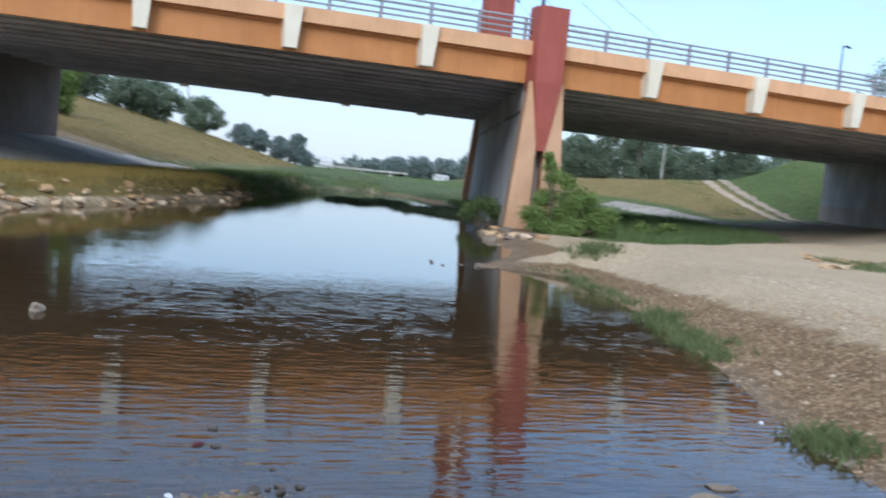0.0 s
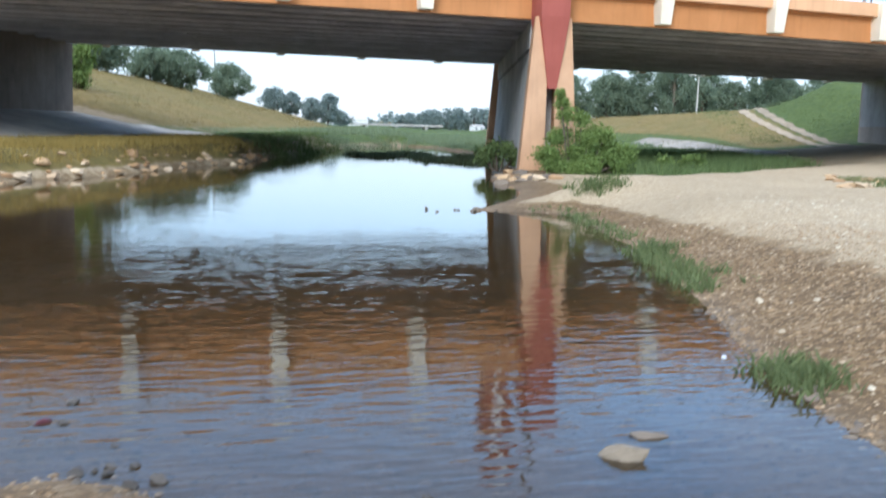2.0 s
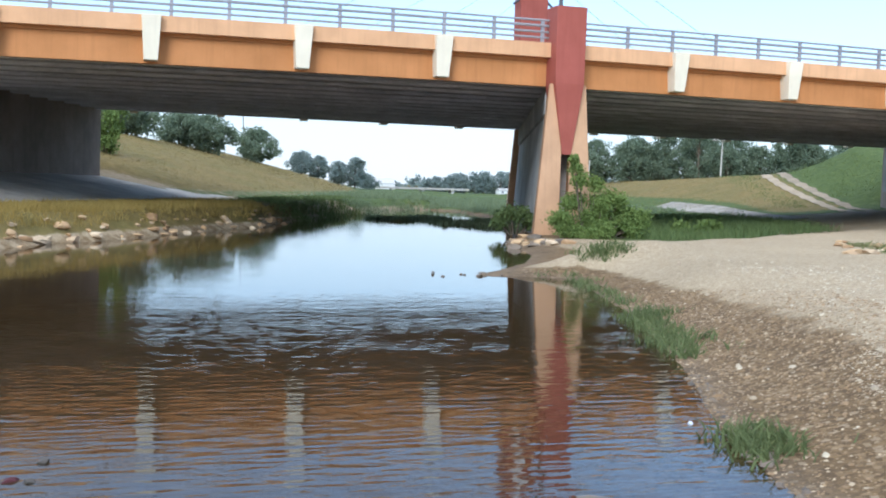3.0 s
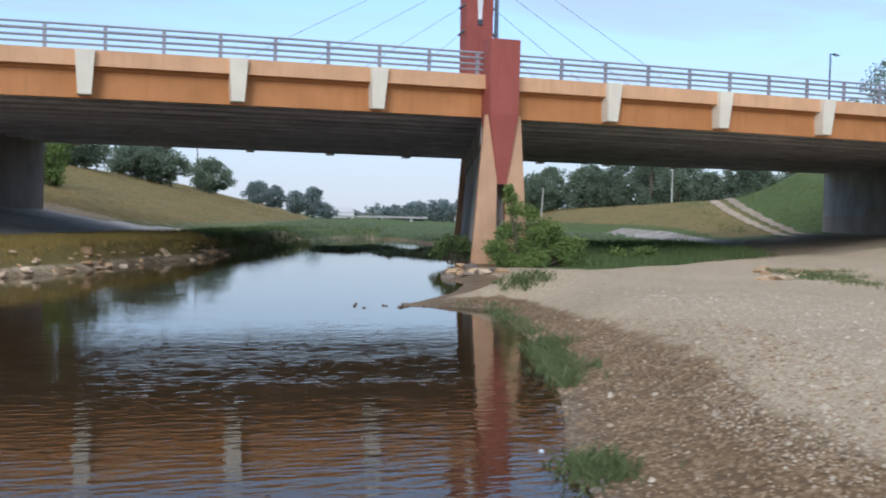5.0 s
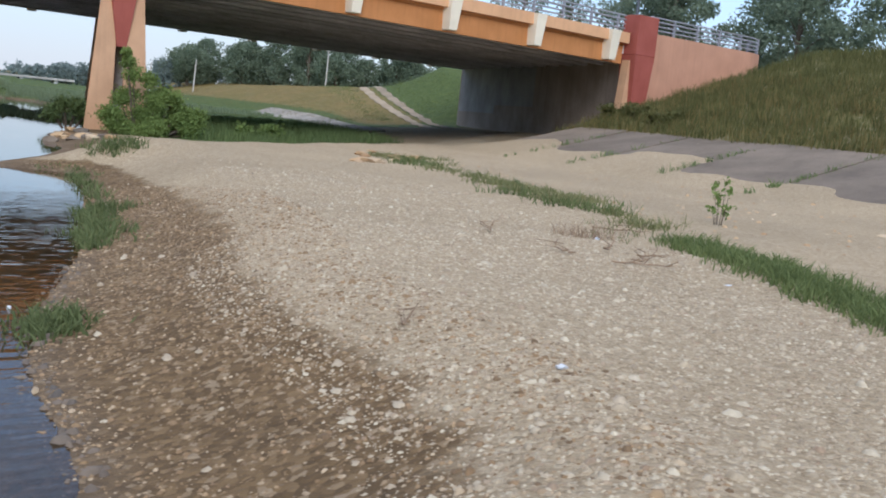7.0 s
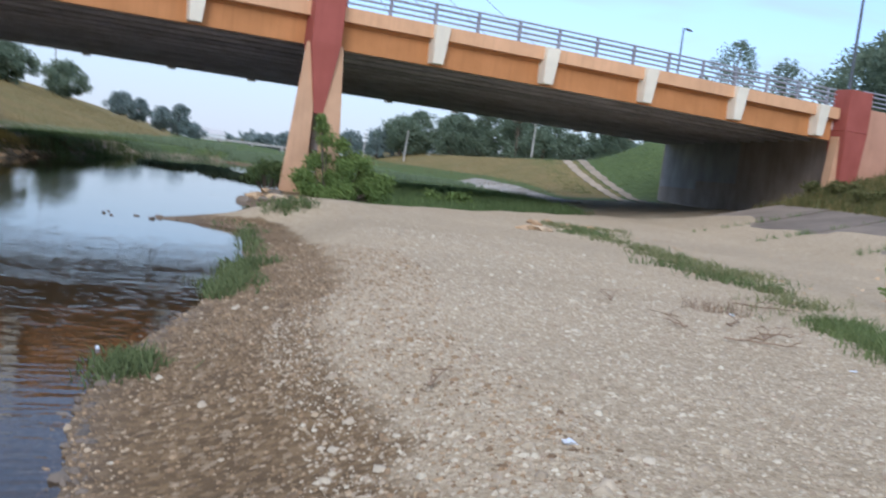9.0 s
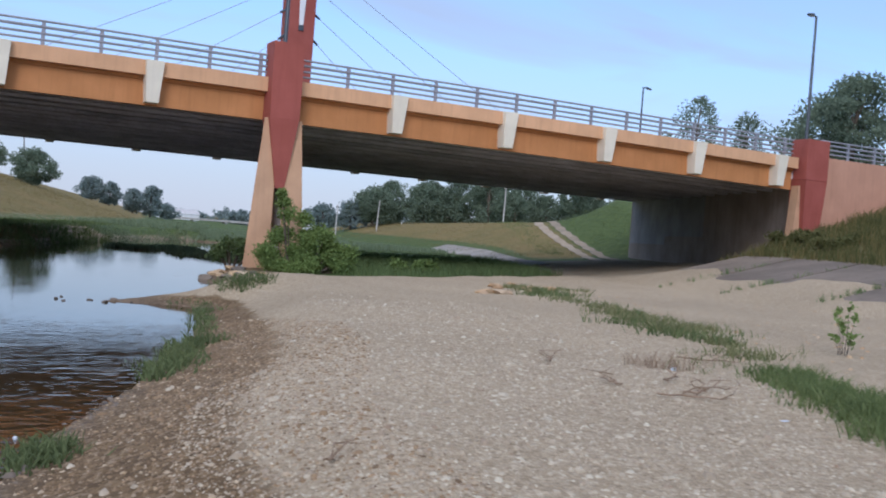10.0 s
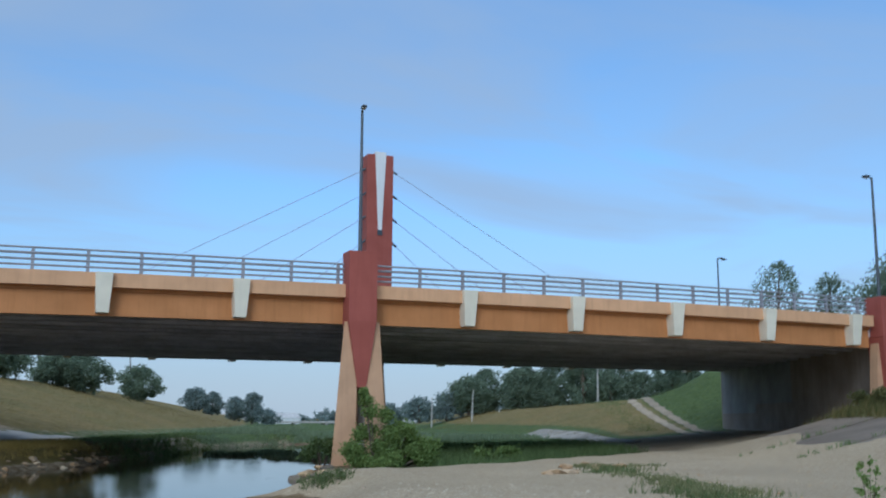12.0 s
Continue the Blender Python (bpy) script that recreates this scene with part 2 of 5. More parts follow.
def ground_material():
    """Pale gravel, brown gravel at the water, silt bed, green and dry grass; masks come from the lie of the land."""
    m, nt, b = mat_nodes("ground")
    v = coords(nt)
    at = nt.nodes.new("ShaderNodeAttribute"); at.attribute_name = "zone"
    sep = nt.nodes.new("ShaderNodeSeparateColor")
    nt.links.new(at.outputs["Color"], sep.inputs[0])
    n_big = noise_tex(nt, v, 0.16, 5)
    n_mid = noise_tex(nt, v, 1.3, 6, 0.65)
    n_fine = noise_tex(nt, v, 16, 5, 0.75)
    vo = nt.nodes.new("ShaderNodeTexVoronoi"); vo.inputs["Scale"].default_value = 15
    nt.links.new(v, vo.inputs["Vector"])
    vo2 = nt.nodes.new("ShaderNodeTexVoronoi"); vo2.inputs["Scale"].default_value = 36
    nt.links.new(v, vo2.inputs["Vector"])

    def edge(mask):
        """A ragged border: the mask, pushed about by noise."""
        a = nt.nodes.new("ShaderNodeMath"); a.operation = "MULTIPLY_ADD"
        a.inputs[1].default_value = 0.9
        nt.links.new(n_mid, a.inputs[0])
        a.inputs[2].default_value = -0.45
        s = nt.nodes.new("ShaderNodeMath"); s.operation = "ADD"
        nt.links.new(mask, s.inputs[0]); nt.links.new(a.outputs[0], s.inputs[1])
        r = nt.nodes.new("ShaderNodeMapRange"); r.interpolation_type = "SMOOTHSTEP"
        r.inputs["From Min"].default_value, r.inputs["From Max"].default_value = 0.33, 0.67
        nt.links.new(s.outputs[0], r.inputs["Value"])
        return r.outputs[0]

    hs = nt.nodes.new("ShaderNodeSeparateColor"); nt.links.new(vo.outputs["Color"], hs.inputs[0])
    hs2 = nt.nodes.new("ShaderNodeSeparateColor"); nt.links.new(vo2.outputs["Color"], hs2.inputs[0])
    gravel = ramp(nt, hs.outputs[0], [(0.0, (0.248, 0.191, 0.118)), (0.3, (0.348, 0.282, 0.185)), (0.75, (0.417, 0.341, 0.232)), (1.0, (0.536, 0.463, 0.341))])
    small = ramp(nt, hs2.outputs[1], [(0.0, (0.238, 0.181, 0.114)), (0.5, (0.367, 0.297, 0.199)), (1.0, (0.477, 0.412, 0.294))])
    gravel = mixc(nt, 0.5, gravel, small)
    gravel = mixc(nt, 0.4, gravel, ramp(nt, n_big, [(0.3, (0.36, 0.33, 0.28)), (0.7, (0.62, 0.58, 0.52))]), "OVERLAY")
    brown = ramp(nt, hs.outputs[1], [(0.0, (0.08, 0.05, 0.024)), (0.55, (0.17, 0.112, 0.056)), (0.88, (0.26, 0.175, 0.09)), (1.0, (0.42, 0.33, 0.22))])
    brown = mixc(nt, 0.45, brown, ramp(nt, n_mid, [(0.3, (0.08, 0.053, 0.026)), (0.7, (0.2, 0.133, 0.066))]))
    bed = ramp(nt, n_mid, [(0.3, (0.07, 0.054, 0.038)), (0.7, (0.22, 0.17, 0.12))])
    bed = mixc(nt, 0.3, bed, brown)
    green = ramp(nt, n_mid, [(0.25, (0.045, 0.07, 0.018)), (0.6, (0.09, 0.125, 0.035)), (0.85, (0.16, 0.17, 0.06))])
    dry = ramp(nt, n_mid, [(0.2, (0.1, 0.082, 0.028)), (0.5, (0.2, 0.148, 0.052)), (0.85, (0.29, 0.21, 0.085))])
    dry = mixc(nt, ramp(nt, n_big, [(0.42, (0, 0, 0)), (0.62, (0.5, 0.5, 0.5))]), dry, mixc(nt, 0.5, green, dry))
    c = mixc(nt, edge(sep.outputs[1]), gravel, brown)
    c = mixc(nt, edge(sep.outputs[0]), c, green)
    c = mixc(nt, edge(sep.outputs[2]), c, dry)
    c = mixc(nt, at.outputs["Alpha"], c, bed)
    nt.links.new(c, b.inputs["Base Color"])
    b.inputs["Roughness"].default_value = 0.9
    b.inputs["Specular IOR Level"].default_value = 0.2
    hsum = nt.nodes.new("ShaderNodeMath"); hsum.operation = "ADD"
    inv = nt.nodes.new("ShaderNodeMath"); inv.operation = "SUBTRACT"; inv.inputs[0].default_value = 1.0
    nt.links.new(vo.outputs["Distance"], inv.inputs[1])
    nt.links.new(inv.outputs[0], hsum.inputs[0]); nt.links.new(n_fine, hsum.inputs[1])
    bump(nt, b, hsum.outputs[0], 0.7, 0.035)
    return m


def water_material():
    m, nt, b = mat_nodes("river_water")
    nt.nodes.remove(b)
    tr = nt.nodes.new("ShaderNodeBsdfTransparent"); tr.inputs[0].default_value = (0.74, 0.61, 0.44, 1)
    df = nt.nodes.new("ShaderNodeBsdfDiffuse"); df.inputs[0].default_value = (0.038, 0.028, 0.012, 1)
    body = nt.nodes.new("ShaderNodeMixShader"); body.inputs[0].default_value = 0.34
    nt.links.new(tr.outputs[0], body.inputs[1]); nt.links.new(df.outputs[0], body.inputs[2])
    gl = nt.nodes.new("ShaderNodeBsdfGlossy"); gl.inputs["Roughness"].default_value = 0.02
    gl.inputs[0].default_value = (0.95, 0.96, 0.97, 1)
    fr = nt.nodes.new("ShaderNodeFresnel"); fr.inputs[0].default_value = 1.34
    mx = nt.nodes.new("ShaderNodeMixShader")
    nt.links.new(fr.outputs[0], mx.inputs[0]); nt.links.new(body.outputs[0], mx.inputs[1]); nt.links.new(gl.outputs[0], mx.inputs[2])
    nt.links.new(mx.outputs[0], nt.nodes["Material Output"].inputs[0])
    # long low swell, ripples in drifting patches, fine shiver
    w1 = noise_tex(nt, coords(nt, (0.55, 1.8, 1)), 1.5, 1, 0.4)
    w2 = noise_tex(nt, coords(nt, (0.7, 2.2, 1)), 3.1, 1.5, 0.4)
    # the breeze reaches the open water this side of the bridge; it lies calm in the lee beyond
    gp = nt.nodes.new("ShaderNodeNewGeometry")
    gs = nt.nodes.new("ShaderNodeSeparateXYZ")
    nt.links.new(gp.outputs["Position"], gs.inputs[0])
    lee = nt.nodes.new("ShaderNodeMapRange"); lee.interpolation_type = "SMOOTHSTEP"
    lee.inputs["From Min"].default_value, lee.inputs["From Max"].default_value = -37, -21
    lee.inputs["To Min"].default_value, lee.inputs["To Max"].default_value = 1.0, 0.26
    nt.links.new(gs.outputs[1], lee.inputs["Value"])
    gust = ramp(nt, noise_tex(nt, coords(nt, (0.6, 1.3, 1)), 0.3, 3), [(0.35, (0.45, 0.45, 0.45)), (0.65, (1, 1, 1))])
    pm = nt.nodes.new("ShaderNodeMath"); pm.operation = "MULTIPLY"
    nt.links.new(gust, pm.inputs[0]); nt.links.new(lee.outputs[0], pm.inputs[1])
    patch = pm.outputs[0]
    r2 = nt.nodes.new("ShaderNodeMath"); r2.operation = "MULTIPLY"
    nt.links.new(w2, r2.inputs[0]); nt.links.new(patch, r2.inputs[1])
    s = nt.nodes.new("ShaderNodeMath"); s.operation = "MULTIPLY_ADD"; s.inputs[1].default_value = 0.5
    w1m = nt.nodes.new("ShaderNodeMath"); w1m.operation = "MULTIPLY"
    nt.links.new(w1, w1m.inputs[0]); nt.links.new(patch, w1m.inputs[1])
    nt.links.new(w1m.outputs[0], s.inputs[0]); nt.links.new(r2.outputs[0], s.inputs[2])
    n = nt.nodes.new("ShaderNodeBump")
    n.inputs["Strength"].default_value, n.inputs["Distance"].default_value = 0.4, 0.023
    nt.links.new(s.outputs[0], n.inputs["Height"])
    nt.links.new(n.outputs[0], gl.inputs["Normal"]); nt.links.new(n.outputs[0], fr.inputs["Normal"])
    return m


M_ground = ground_material()
M_water = water_material()


# ---------------------------------------------------------------- mesh helpers
def box(bm, x0, x1, y0, y1, z0, z1, bevel=0.0):
    vs = [bm.verts.new(p) for p in ((x0, y0, z0), (x1, y0, z0), (x1, y1, z0), (x0, y1, z0), (x0, y0, z1), (x1, y0, z1), (x1, y1, z1), (x0, y1, z1))]
    fs = [bm.faces.new([vs[i] for i in f]) for f in ((3, 2, 1, 0), (4, 5, 6, 7), (0, 1, 5, 4), (1, 2, 6, 5), (2, 3, 7, 6), (3, 0, 4, 7))]
    if bevel:
        es = list({e for f in fs for e in f.edges})
        bmesh.ops.bevel(bm, geom=es, offset=bevel, segments=1, affect="EDGES")
    return bm


def hexa(bm, pts, bevel=0.0):
    """A block from four points below and four above, both anticlockwise from above."""
    vs = [bm.verts.new(p) for p in pts]
    fs = [bm.faces.new([vs[i] for i in f]) for f in ((3, 2, 1, 0), (4, 5, 6, 7), (0, 1, 5, 4), (1, 2, 6, 5), (2, 3, 7, 6), (3, 0, 4, 7))]
    if bevel:
        es = list({e for f in fs for e in f.edges})
        bmesh.ops.bevel(bm, geom=es, offset=bevel, segments=2, affect="EDGES")
    return bm


def tube(bm, pts, radii, n=8):
    """A tube along points, with a radius for each."""
    pts = [Vector(p) for p in pts]
    rings = []
    for i, p in enumerate(pts):
        d = (pts[min(i + 1, len(pts) - 1)] - pts[max(i - 1, 0)]).normalized()
        a = d.orthogonal().normalized()
        c = d.cross(a)
        r = radii[i] if isinstance(radii, (list, tuple)) else radii
        rings.append([bm.verts.new(p + r * (math.cos(2 * math.pi * k / n) * a + math.sin(2 * math.pi * k / n) * c)) for k in range(n)])
    for r0, r1 in zip(rings, rings[1:]):
        for k in range(n):
            bm.faces.new((r0[k], r0[(k + 1) % n], r1[(k + 1) % n], r1[k]))
    bm.faces.new(list(reversed(rings[0])))
    bm.faces.new(rings[-1])
    return bm


def part(name, bm, material, parent=None, label="", smooth=False):
    me = bpy.data.meshes.new(name)
    bmesh.ops.recalc_face_normals(bm, faces=bm.faces)
    bm.to_mesh(me)
    bm.free()
    me.materials.append(material)
    if smooth:
        me.shade_smooth()
    ob = new(name, me)
    if parent:
        ob.parent = parent
    if label:
        tagged(ob, label)
    return ob


def thing(name, label, category, at=(0, 0, 0), group="", kind="", turn=0):
    ob = new(name)
    ob.empty_display_size = 0.2
    ob.matrix_world = pose(*at, 0, 0, turn)
    return tagged(ob, label, category, group, kind)


def raw_mesh(name, verts, faces, material, parent=None, smooth=False):
    """A mesh from arrays; the faces all have the same number of corners."""
    verts, faces = np.asarray(verts, dtype=np.float32), np.asarray(faces, dtype=np.int32)
    me = bpy.data.meshes.new(name)
    me.vertices.add(len(verts)); me.vertices.foreach_set("co", verts.ravel())
    k = faces.shape[1]
    me.loops.add(faces.size); me.loops.foreach_set("vertex_index", faces.ravel())
    me.polygons.add(len(faces)); me.polygons.foreach_set("loop_start", np.arange(0, faces.size, k, dtype=np.int32))
    me.update(calc_edges=True)
    me.materials.append(material)
    if smooth:
        me.shade_smooth()
    ob = new(name, me)
    if parent:
        ob.parent = parent
    return ob


# ---------------------------------------------------------------- the lie of the land
SKEW = 0.34                 # the river crosses under the bridge aslant: x gains 0.34 m for each metre of y
WIDE, HALF = 39.0, 36.5     # the bridge's width and half its length
EAST = [(-47.3, -54.77), (-33.3, -45.77), (-25.3, -42.07), (-22.7, -42.27), (-22, -41.97), (-21.4, -42.47), (-21, -43.37), (-20.5, -44.77), (-19.5, -46.57), (-17.6, -47.0),
        (-16.4, -46.0), (-15.98, -44.81), (-15.85, -43.71), (-15.62, -42.3), (-14.9, -39.97), (-14.15, -38.27), (-13.3, -36.37), (-12, -33.07), (-10.8, -29.77), (-9.6, -25.27), (-8.5, -21.6),
        (-9.4, -20.9), (-11.3, -20.4), (-9.9, -18.6), (-7.6, -15.2), (-5.6, -10.8), (-4.3, -4), (-2.9, -0.5), (0.4, 6), (4.5, 16), (6.6, 27), (9.5, 36), (11.5, 47), (13.5, 62)]
WEST = [(10, 67), (4, 57), (-0.8, 44.5), (-3.6, 38.2), (-8.1, 26.3), (-11.6, 18.6), (-13.9, 10.3), (-16.2, 7.2), (-18.5, 2.9), (-20.1, -1.2), (-22.2, -4.9), (-24.3, -8), (-25.4, -10.8), (-28, -17.5), (-40, -32), (-62, -50)]
SHORE = np.array(EAST + WEST, dtype=float)


def shore_distance(x, y):
    """Metres from the water's edge: positive on land."""
    best = np.full(x.shape, 1e9)
    inside = np.zeros(x.shape, dtype=bool)
    n = len(SHORE)
    for i in range(n):
        (x0, y0), (x1, y1) = SHORE[i], SHORE[(i + 1) % n]
        dx, dy = x1 - x0, y1 - y0
        t = np.clip(((x - x0) * dx + (y - y0) * dy) / (dx * dx + dy * dy), 0, 1)
        best = np.minimum(best, np.hypot(x - x0 - t * dx, y - y0 - t * dy))
        cross = (y0 > y) != (y1 > y)
        xi = x0 + (y - y0) * dx / (dy if abs(dy) > 1e-9 else 1e-9)
        inside ^= cross & (x < xi)
    return np.where(inside, -best, best)


def smooth(a, lo, hi):
    t = np.clip((a - lo) / (hi - lo), 0, 1)
    return t * t * (3 - 2 * t)


def wobble(x, y, k, seed):
    """Cheap smooth noise from a few slanted waves."""
    r = np.random.RandomState(seed)
    z = 0
    for _ in range(6):
        a, p, f = r.uniform(0, 6.28), r.uniform(0, 6.28), k * r.uniform(0.5, 1.9)
        z = z + np.sin(f * (x * math.cos(a) + y * math.sin(a)) + p)
    return z / 6


MID_Y, MID_X = [-60, -45, -40, -30, -6, 20, 45, 66, 110, 230, 480], [-70, -50, -36, -26, -15, -4, 4, 12, 22, 58, 140]
PAVE_Y, PAVE_X = [-80, -34, -18, -8, 0, 39, 60, 80, 120, 230, 480], [8, 13, 15, 18, 20.5, 36, 44, 48, 52, 82, 190]
TOE_Y, TOE_X = [-60, 0, 14, 39, 45, 68, 89, 115, 169, 330, 465], [-66, -31, -24, -15.4, -11.2, -2, 5.4, 12.8, 26.8, 57.8, 88]


WAY_Y, WAY_X = [24, 31, 40.5, 49.5, 60, 70, 80, 92], [40, 44, 49, 53, 57.5, 62, 67, 76]      # the track up the east levee


def land(x, y):
    """Heights and the four ground masks: green, brown, dry, bed."""
    x, y = np.asarray(x, dtype=float), np.asarray(y, dtype=float)
    d = shore_distance(x, y)
    east = x > np.interp(y, MID_Y, MID_X)
    lump = wobble(x, y, 0.9, 3) * 0.06 + wobble(x, y, 3.0, 4) * 0.025
    # east: gravel bar, then paving and grass slope
    u = x - np.interp(y, PAVE_Y, PAVE_X)
    behind = y - (-19.6 + 0.76 * (x + 5.5))
    bar = 0.95 * smooth(d, -0.2, 3.4) + 0.16 * np.exp(-((x + 6.0) ** 2 + (y + 19.0) ** 2) / 8)
    low = (0.16 + 0.2 * smooth(x, -5, 0)) * smooth(d, -0.2, 1.2) + 0.25 * smooth(u, -14, 0)
    ze = bar + (low - bar) * smooth(behind, 0.0, 5.0)
    under = smooth(y, -5, 2)
    beyond = smooth(y, 37, 44)
    up_near = np.where(u < 9.5, 0.205 * u, 1.95 + 0.315 * (u - 9.5))
    up_near = np.minimum(up_near, 9.2)
    up_under = np.minimum(0.075 * u, 1.25)
    up_far = np.minimum(np.interp(y, [38, 50, 60, 75], [0.06, 0.14, 0.225, 0.29]) * u, np.interp(y, [60, 80, 120], [6.2, 5.2, 4.2]))
    up_far = up_far + 0.42 * np.clip(x - np.interp(y, WAY_Y, WAY_X) - 1.6, 0, 7.5) * (1 - smooth(y, 62, 82))
    up = up_near * (1 - under) + up_under * under * (1 - beyond) + up_far * beyond
    ze = np.where(u > 0, np.maximum(ze, 0.95) * (1 - under) + np.maximum(ze, 0.75) * under + up, ze)
    # west: stony bank, shelf, paving under the bridge, levee beyond it
    w = np.interp(y, TOE_Y, TOE_X) - x
    zw = 1.15 * smooth(d, -0.25, 1.7)
    far_w = smooth(y, 38, 44)
    zw = zw + np.where(w > 0, np.minimum(0.19 * w, 1.7) * (1 - far_w) + np.minimum(0.25 * w, 7.2) * far_w, 0)
    z = np.where(east, ze, zw)
    z = np.where(d < 0, np.maximum(-0.55, 0.16 * d) - 0.05 * np.clip(-d, 0, 1), z + lump * smooth(d, 0.1, 2.5))
    # masks
    bank_e = east & (y < -4)
    slope_grass = smooth(u, 8.8, 9.8) * bank_e
    shrink = np.interp(y, [-38, -31, -22], [1.0, 0.75, 0.45])
    brown = np.where(east, 1 - smooth(d / shrink, 1.2, 3.3), 0.4 * (1 - smooth(d, 1.2, 3.0))) * (d > -0.5)
    brown = np.maximum(brown, east * smooth(y, -17.5, -14.5) * (1 - smooth(x + 0.0 * y, -5, -2)) * (y < 0))
    brown = np.maximum(brown, east * (1 - smooth(x, -21, -19)) * smooth(y, -48, -45) * (d > -0.5))
    brown = np.where(east & (y > -8) & (y < 39), np.maximum(brown, 0.62 * smooth(y, -8, -2) * (1 - smooth(u, -12, -5))), brown)
    green = np.maximum(slope_grass * 0.6, east * smooth(behind, 3.5, 5.5) * (1 - smooth(u, -9, -4)) * smooth(d, 0.2, 1.0) * smooth(y, -12, -8) * smooth(x, 0, 3))
    green = np.maximum(green, smooth(y, 40, 46) * (~east) * (1 - smooth(w, -1, 3)) * smooth(d, 0, 1))
    green = np.maximum(green, smooth(y, 58, 68) * (d > 0) * 0.6)
    green = np.maximum(green, smooth(y, 39, 44) * east * smooth(d, 0.2, 1))
    green = np.maximum(green, 0.55 * (~east) * smooth(d, 1.5, 3) * (1 - smooth(w, -2, 1)) * (y < 44))
    road_side = smooth(x - (30 + 0.44 * y), -4, 6)
    dry = np.maximum(smooth(w, 0.5, 4) * (~east) * far_w, smooth(u, 2, 8) * east * beyond * (1 - 0.9 * road_side * (y < 140)))
    dry = np.maximum(dry, 0.5 * slope_grass)
    dry = np.maximum(dry, (~east) * 0.5 * smooth(d, 2, 3.5) * (1 - smooth(w, -3, 0)) * (y < 30))
    west_bank = (~east) & (y < 30)
    brown = np.where(west_bank, 0.5 * (1 - smooth(d, 0.2, 0.8)) * (d > -0.5), brown)
    dry = np.where(west_bank, np.maximum(dry, 0.95 * smooth(d, 0.1, 0.7) * (1 - smooth(w, -1.5, 0.3))), dry)
    green = np.maximum(green, (~east) * smooth(y, 36, 39) * smooth(w, -1, 1) * (0.58 - 0.45 * smooth(w, 2.5, 7)))
    green = np.maximum(green, east * smooth(y, 30, 37) * smooth(u, 0.5, 3))
    bed = np.maximum(smooth(-d, 0.15, 1.6), np.where(west_bank, 0.0, 0.7) * (1 - smooth(d, 0.05, 0.55)))
    spit = east * smooth(y, -22.0, -20.5) * (1 - smooth(y, -6, -3)) * (1 - smooth(x - 0.5 * (y + 12), -6.2, -4.6))
    bed = np.maximum(bed, 0.8 * spit)
    return z, np.stack([green, brown, dry, bed], axis=-1)


def height(x, y):
    return float(land(np.array([x]), np.array([y]))[0][0])


def spaced(*runs):
    out = []
    for a, b, s in runs:
        out += list(np.arange(a, b, s))
    return np.array(out)


def build_ground():
    grow = [70 * 1.18 ** i for i in range(1, 19)]
    xs = np.concatenate([[-g for g in reversed(grow)], spaced((-70, -30, 1.2), (-30, -4, 0.27), (-4, 40, 0.7), (40, 70.5, 1.0)), grow])
    gy = [124 + 14 * 1.2 ** i for i in range(0, 24)]
    gs = [-62 - 6 * 1.3 ** i for i in range(0, 15)]
    ys = np.concatenate([list(reversed(gs)), spaced((-62, -28, 0.27), (-28, 24, 0.55), (24, 124, 1.2)), gy])
    X, Y = np.meshgrid(xs, ys)
    Z, masks = land(X.ravel(), Y.ravel())
    verts = np.stack([X.ravel(), Y.ravel(), Z], axis=-1)
    nx, ny = len(xs), len(ys)
    i = np.arange(nx - 1)[None, :] + np.arange(ny - 1)[:, None] * nx
    faces = np.stack([i, i + 1, i + 1 + nx, i + nx], axis=-1).reshape(-1, 4)
    ob = raw_mesh("ground", verts, faces, M_ground, smooth=True)
    at = ob.data.attributes.new("zone", "FLOAT_COLOR", "POINT")
    at.data.foreach_set("color", masks.astype(np.float32).ravel())
    tagged(ob, "pale gravel bar, silty river bed and grassy levees", "ground", kind="structure")


def build_water():
    bm = bmesh.new()
    vs = [bm.verts.new((x, y, 0)) for x, y in ((-110, -95), (18, -95), (18, 72), (-110, 72))]
    bm.faces.new(vs)
    tagged(part("water", bm, M_water), "shallow brown river with rippled reflections", "river", kind="structure")


build_ground()
build_water()


# ---------------------------------------------------------------- the bridge
def sag(s, y=0.0):
    """The deck's gentle crown, flatter towards the far edge."""
    return -0.00022 * s * s * (1 - y / WIDE)


def run_along(bm, y0, y1, z0, z1, s0=-HALF, s1=HALF, n=24, skew=True, cx=0.0):
    """A beam along the bridge that follows its crown."""
    rows = []
    for i in range(n + 1):
        s = s0 + (s1 - s0) * i / n
        sh = SKEW if skew else 0
        rows.append([bm.verts.new((cx + s + sh * y, y, z + sag(s, max(0, min(WIDE, y))))) for y, z in ((y0, z0), (y1, z0), (y1, z1), (y0, z1))])
    for a, b in zip(rows, rows[1:]):
        for k in range(4):
            bm.faces.new((a[k], a[(k + 1) % 4], b[(k + 1) % 4], b[k]))
    bm.faces.new(rows[0]); bm.faces.new(list(reversed(rows[-1])))
    return bm


bridge = thing("bridge", "orange and cream painted road bridge over a shallow river", "bridge")


def fascia_band(bm, y, side, cx, z0, z1, out, s0, s1, n):
    """A strip of the edge beam, standing out by `out` from the plane y."""
    a, b = (y - out, y + 0.72) if side < 0 else (y - 0.72, y + out)
    return run_along(bm, a, b, z0, z1, s0, s1, n, skew=False, cx=cx)


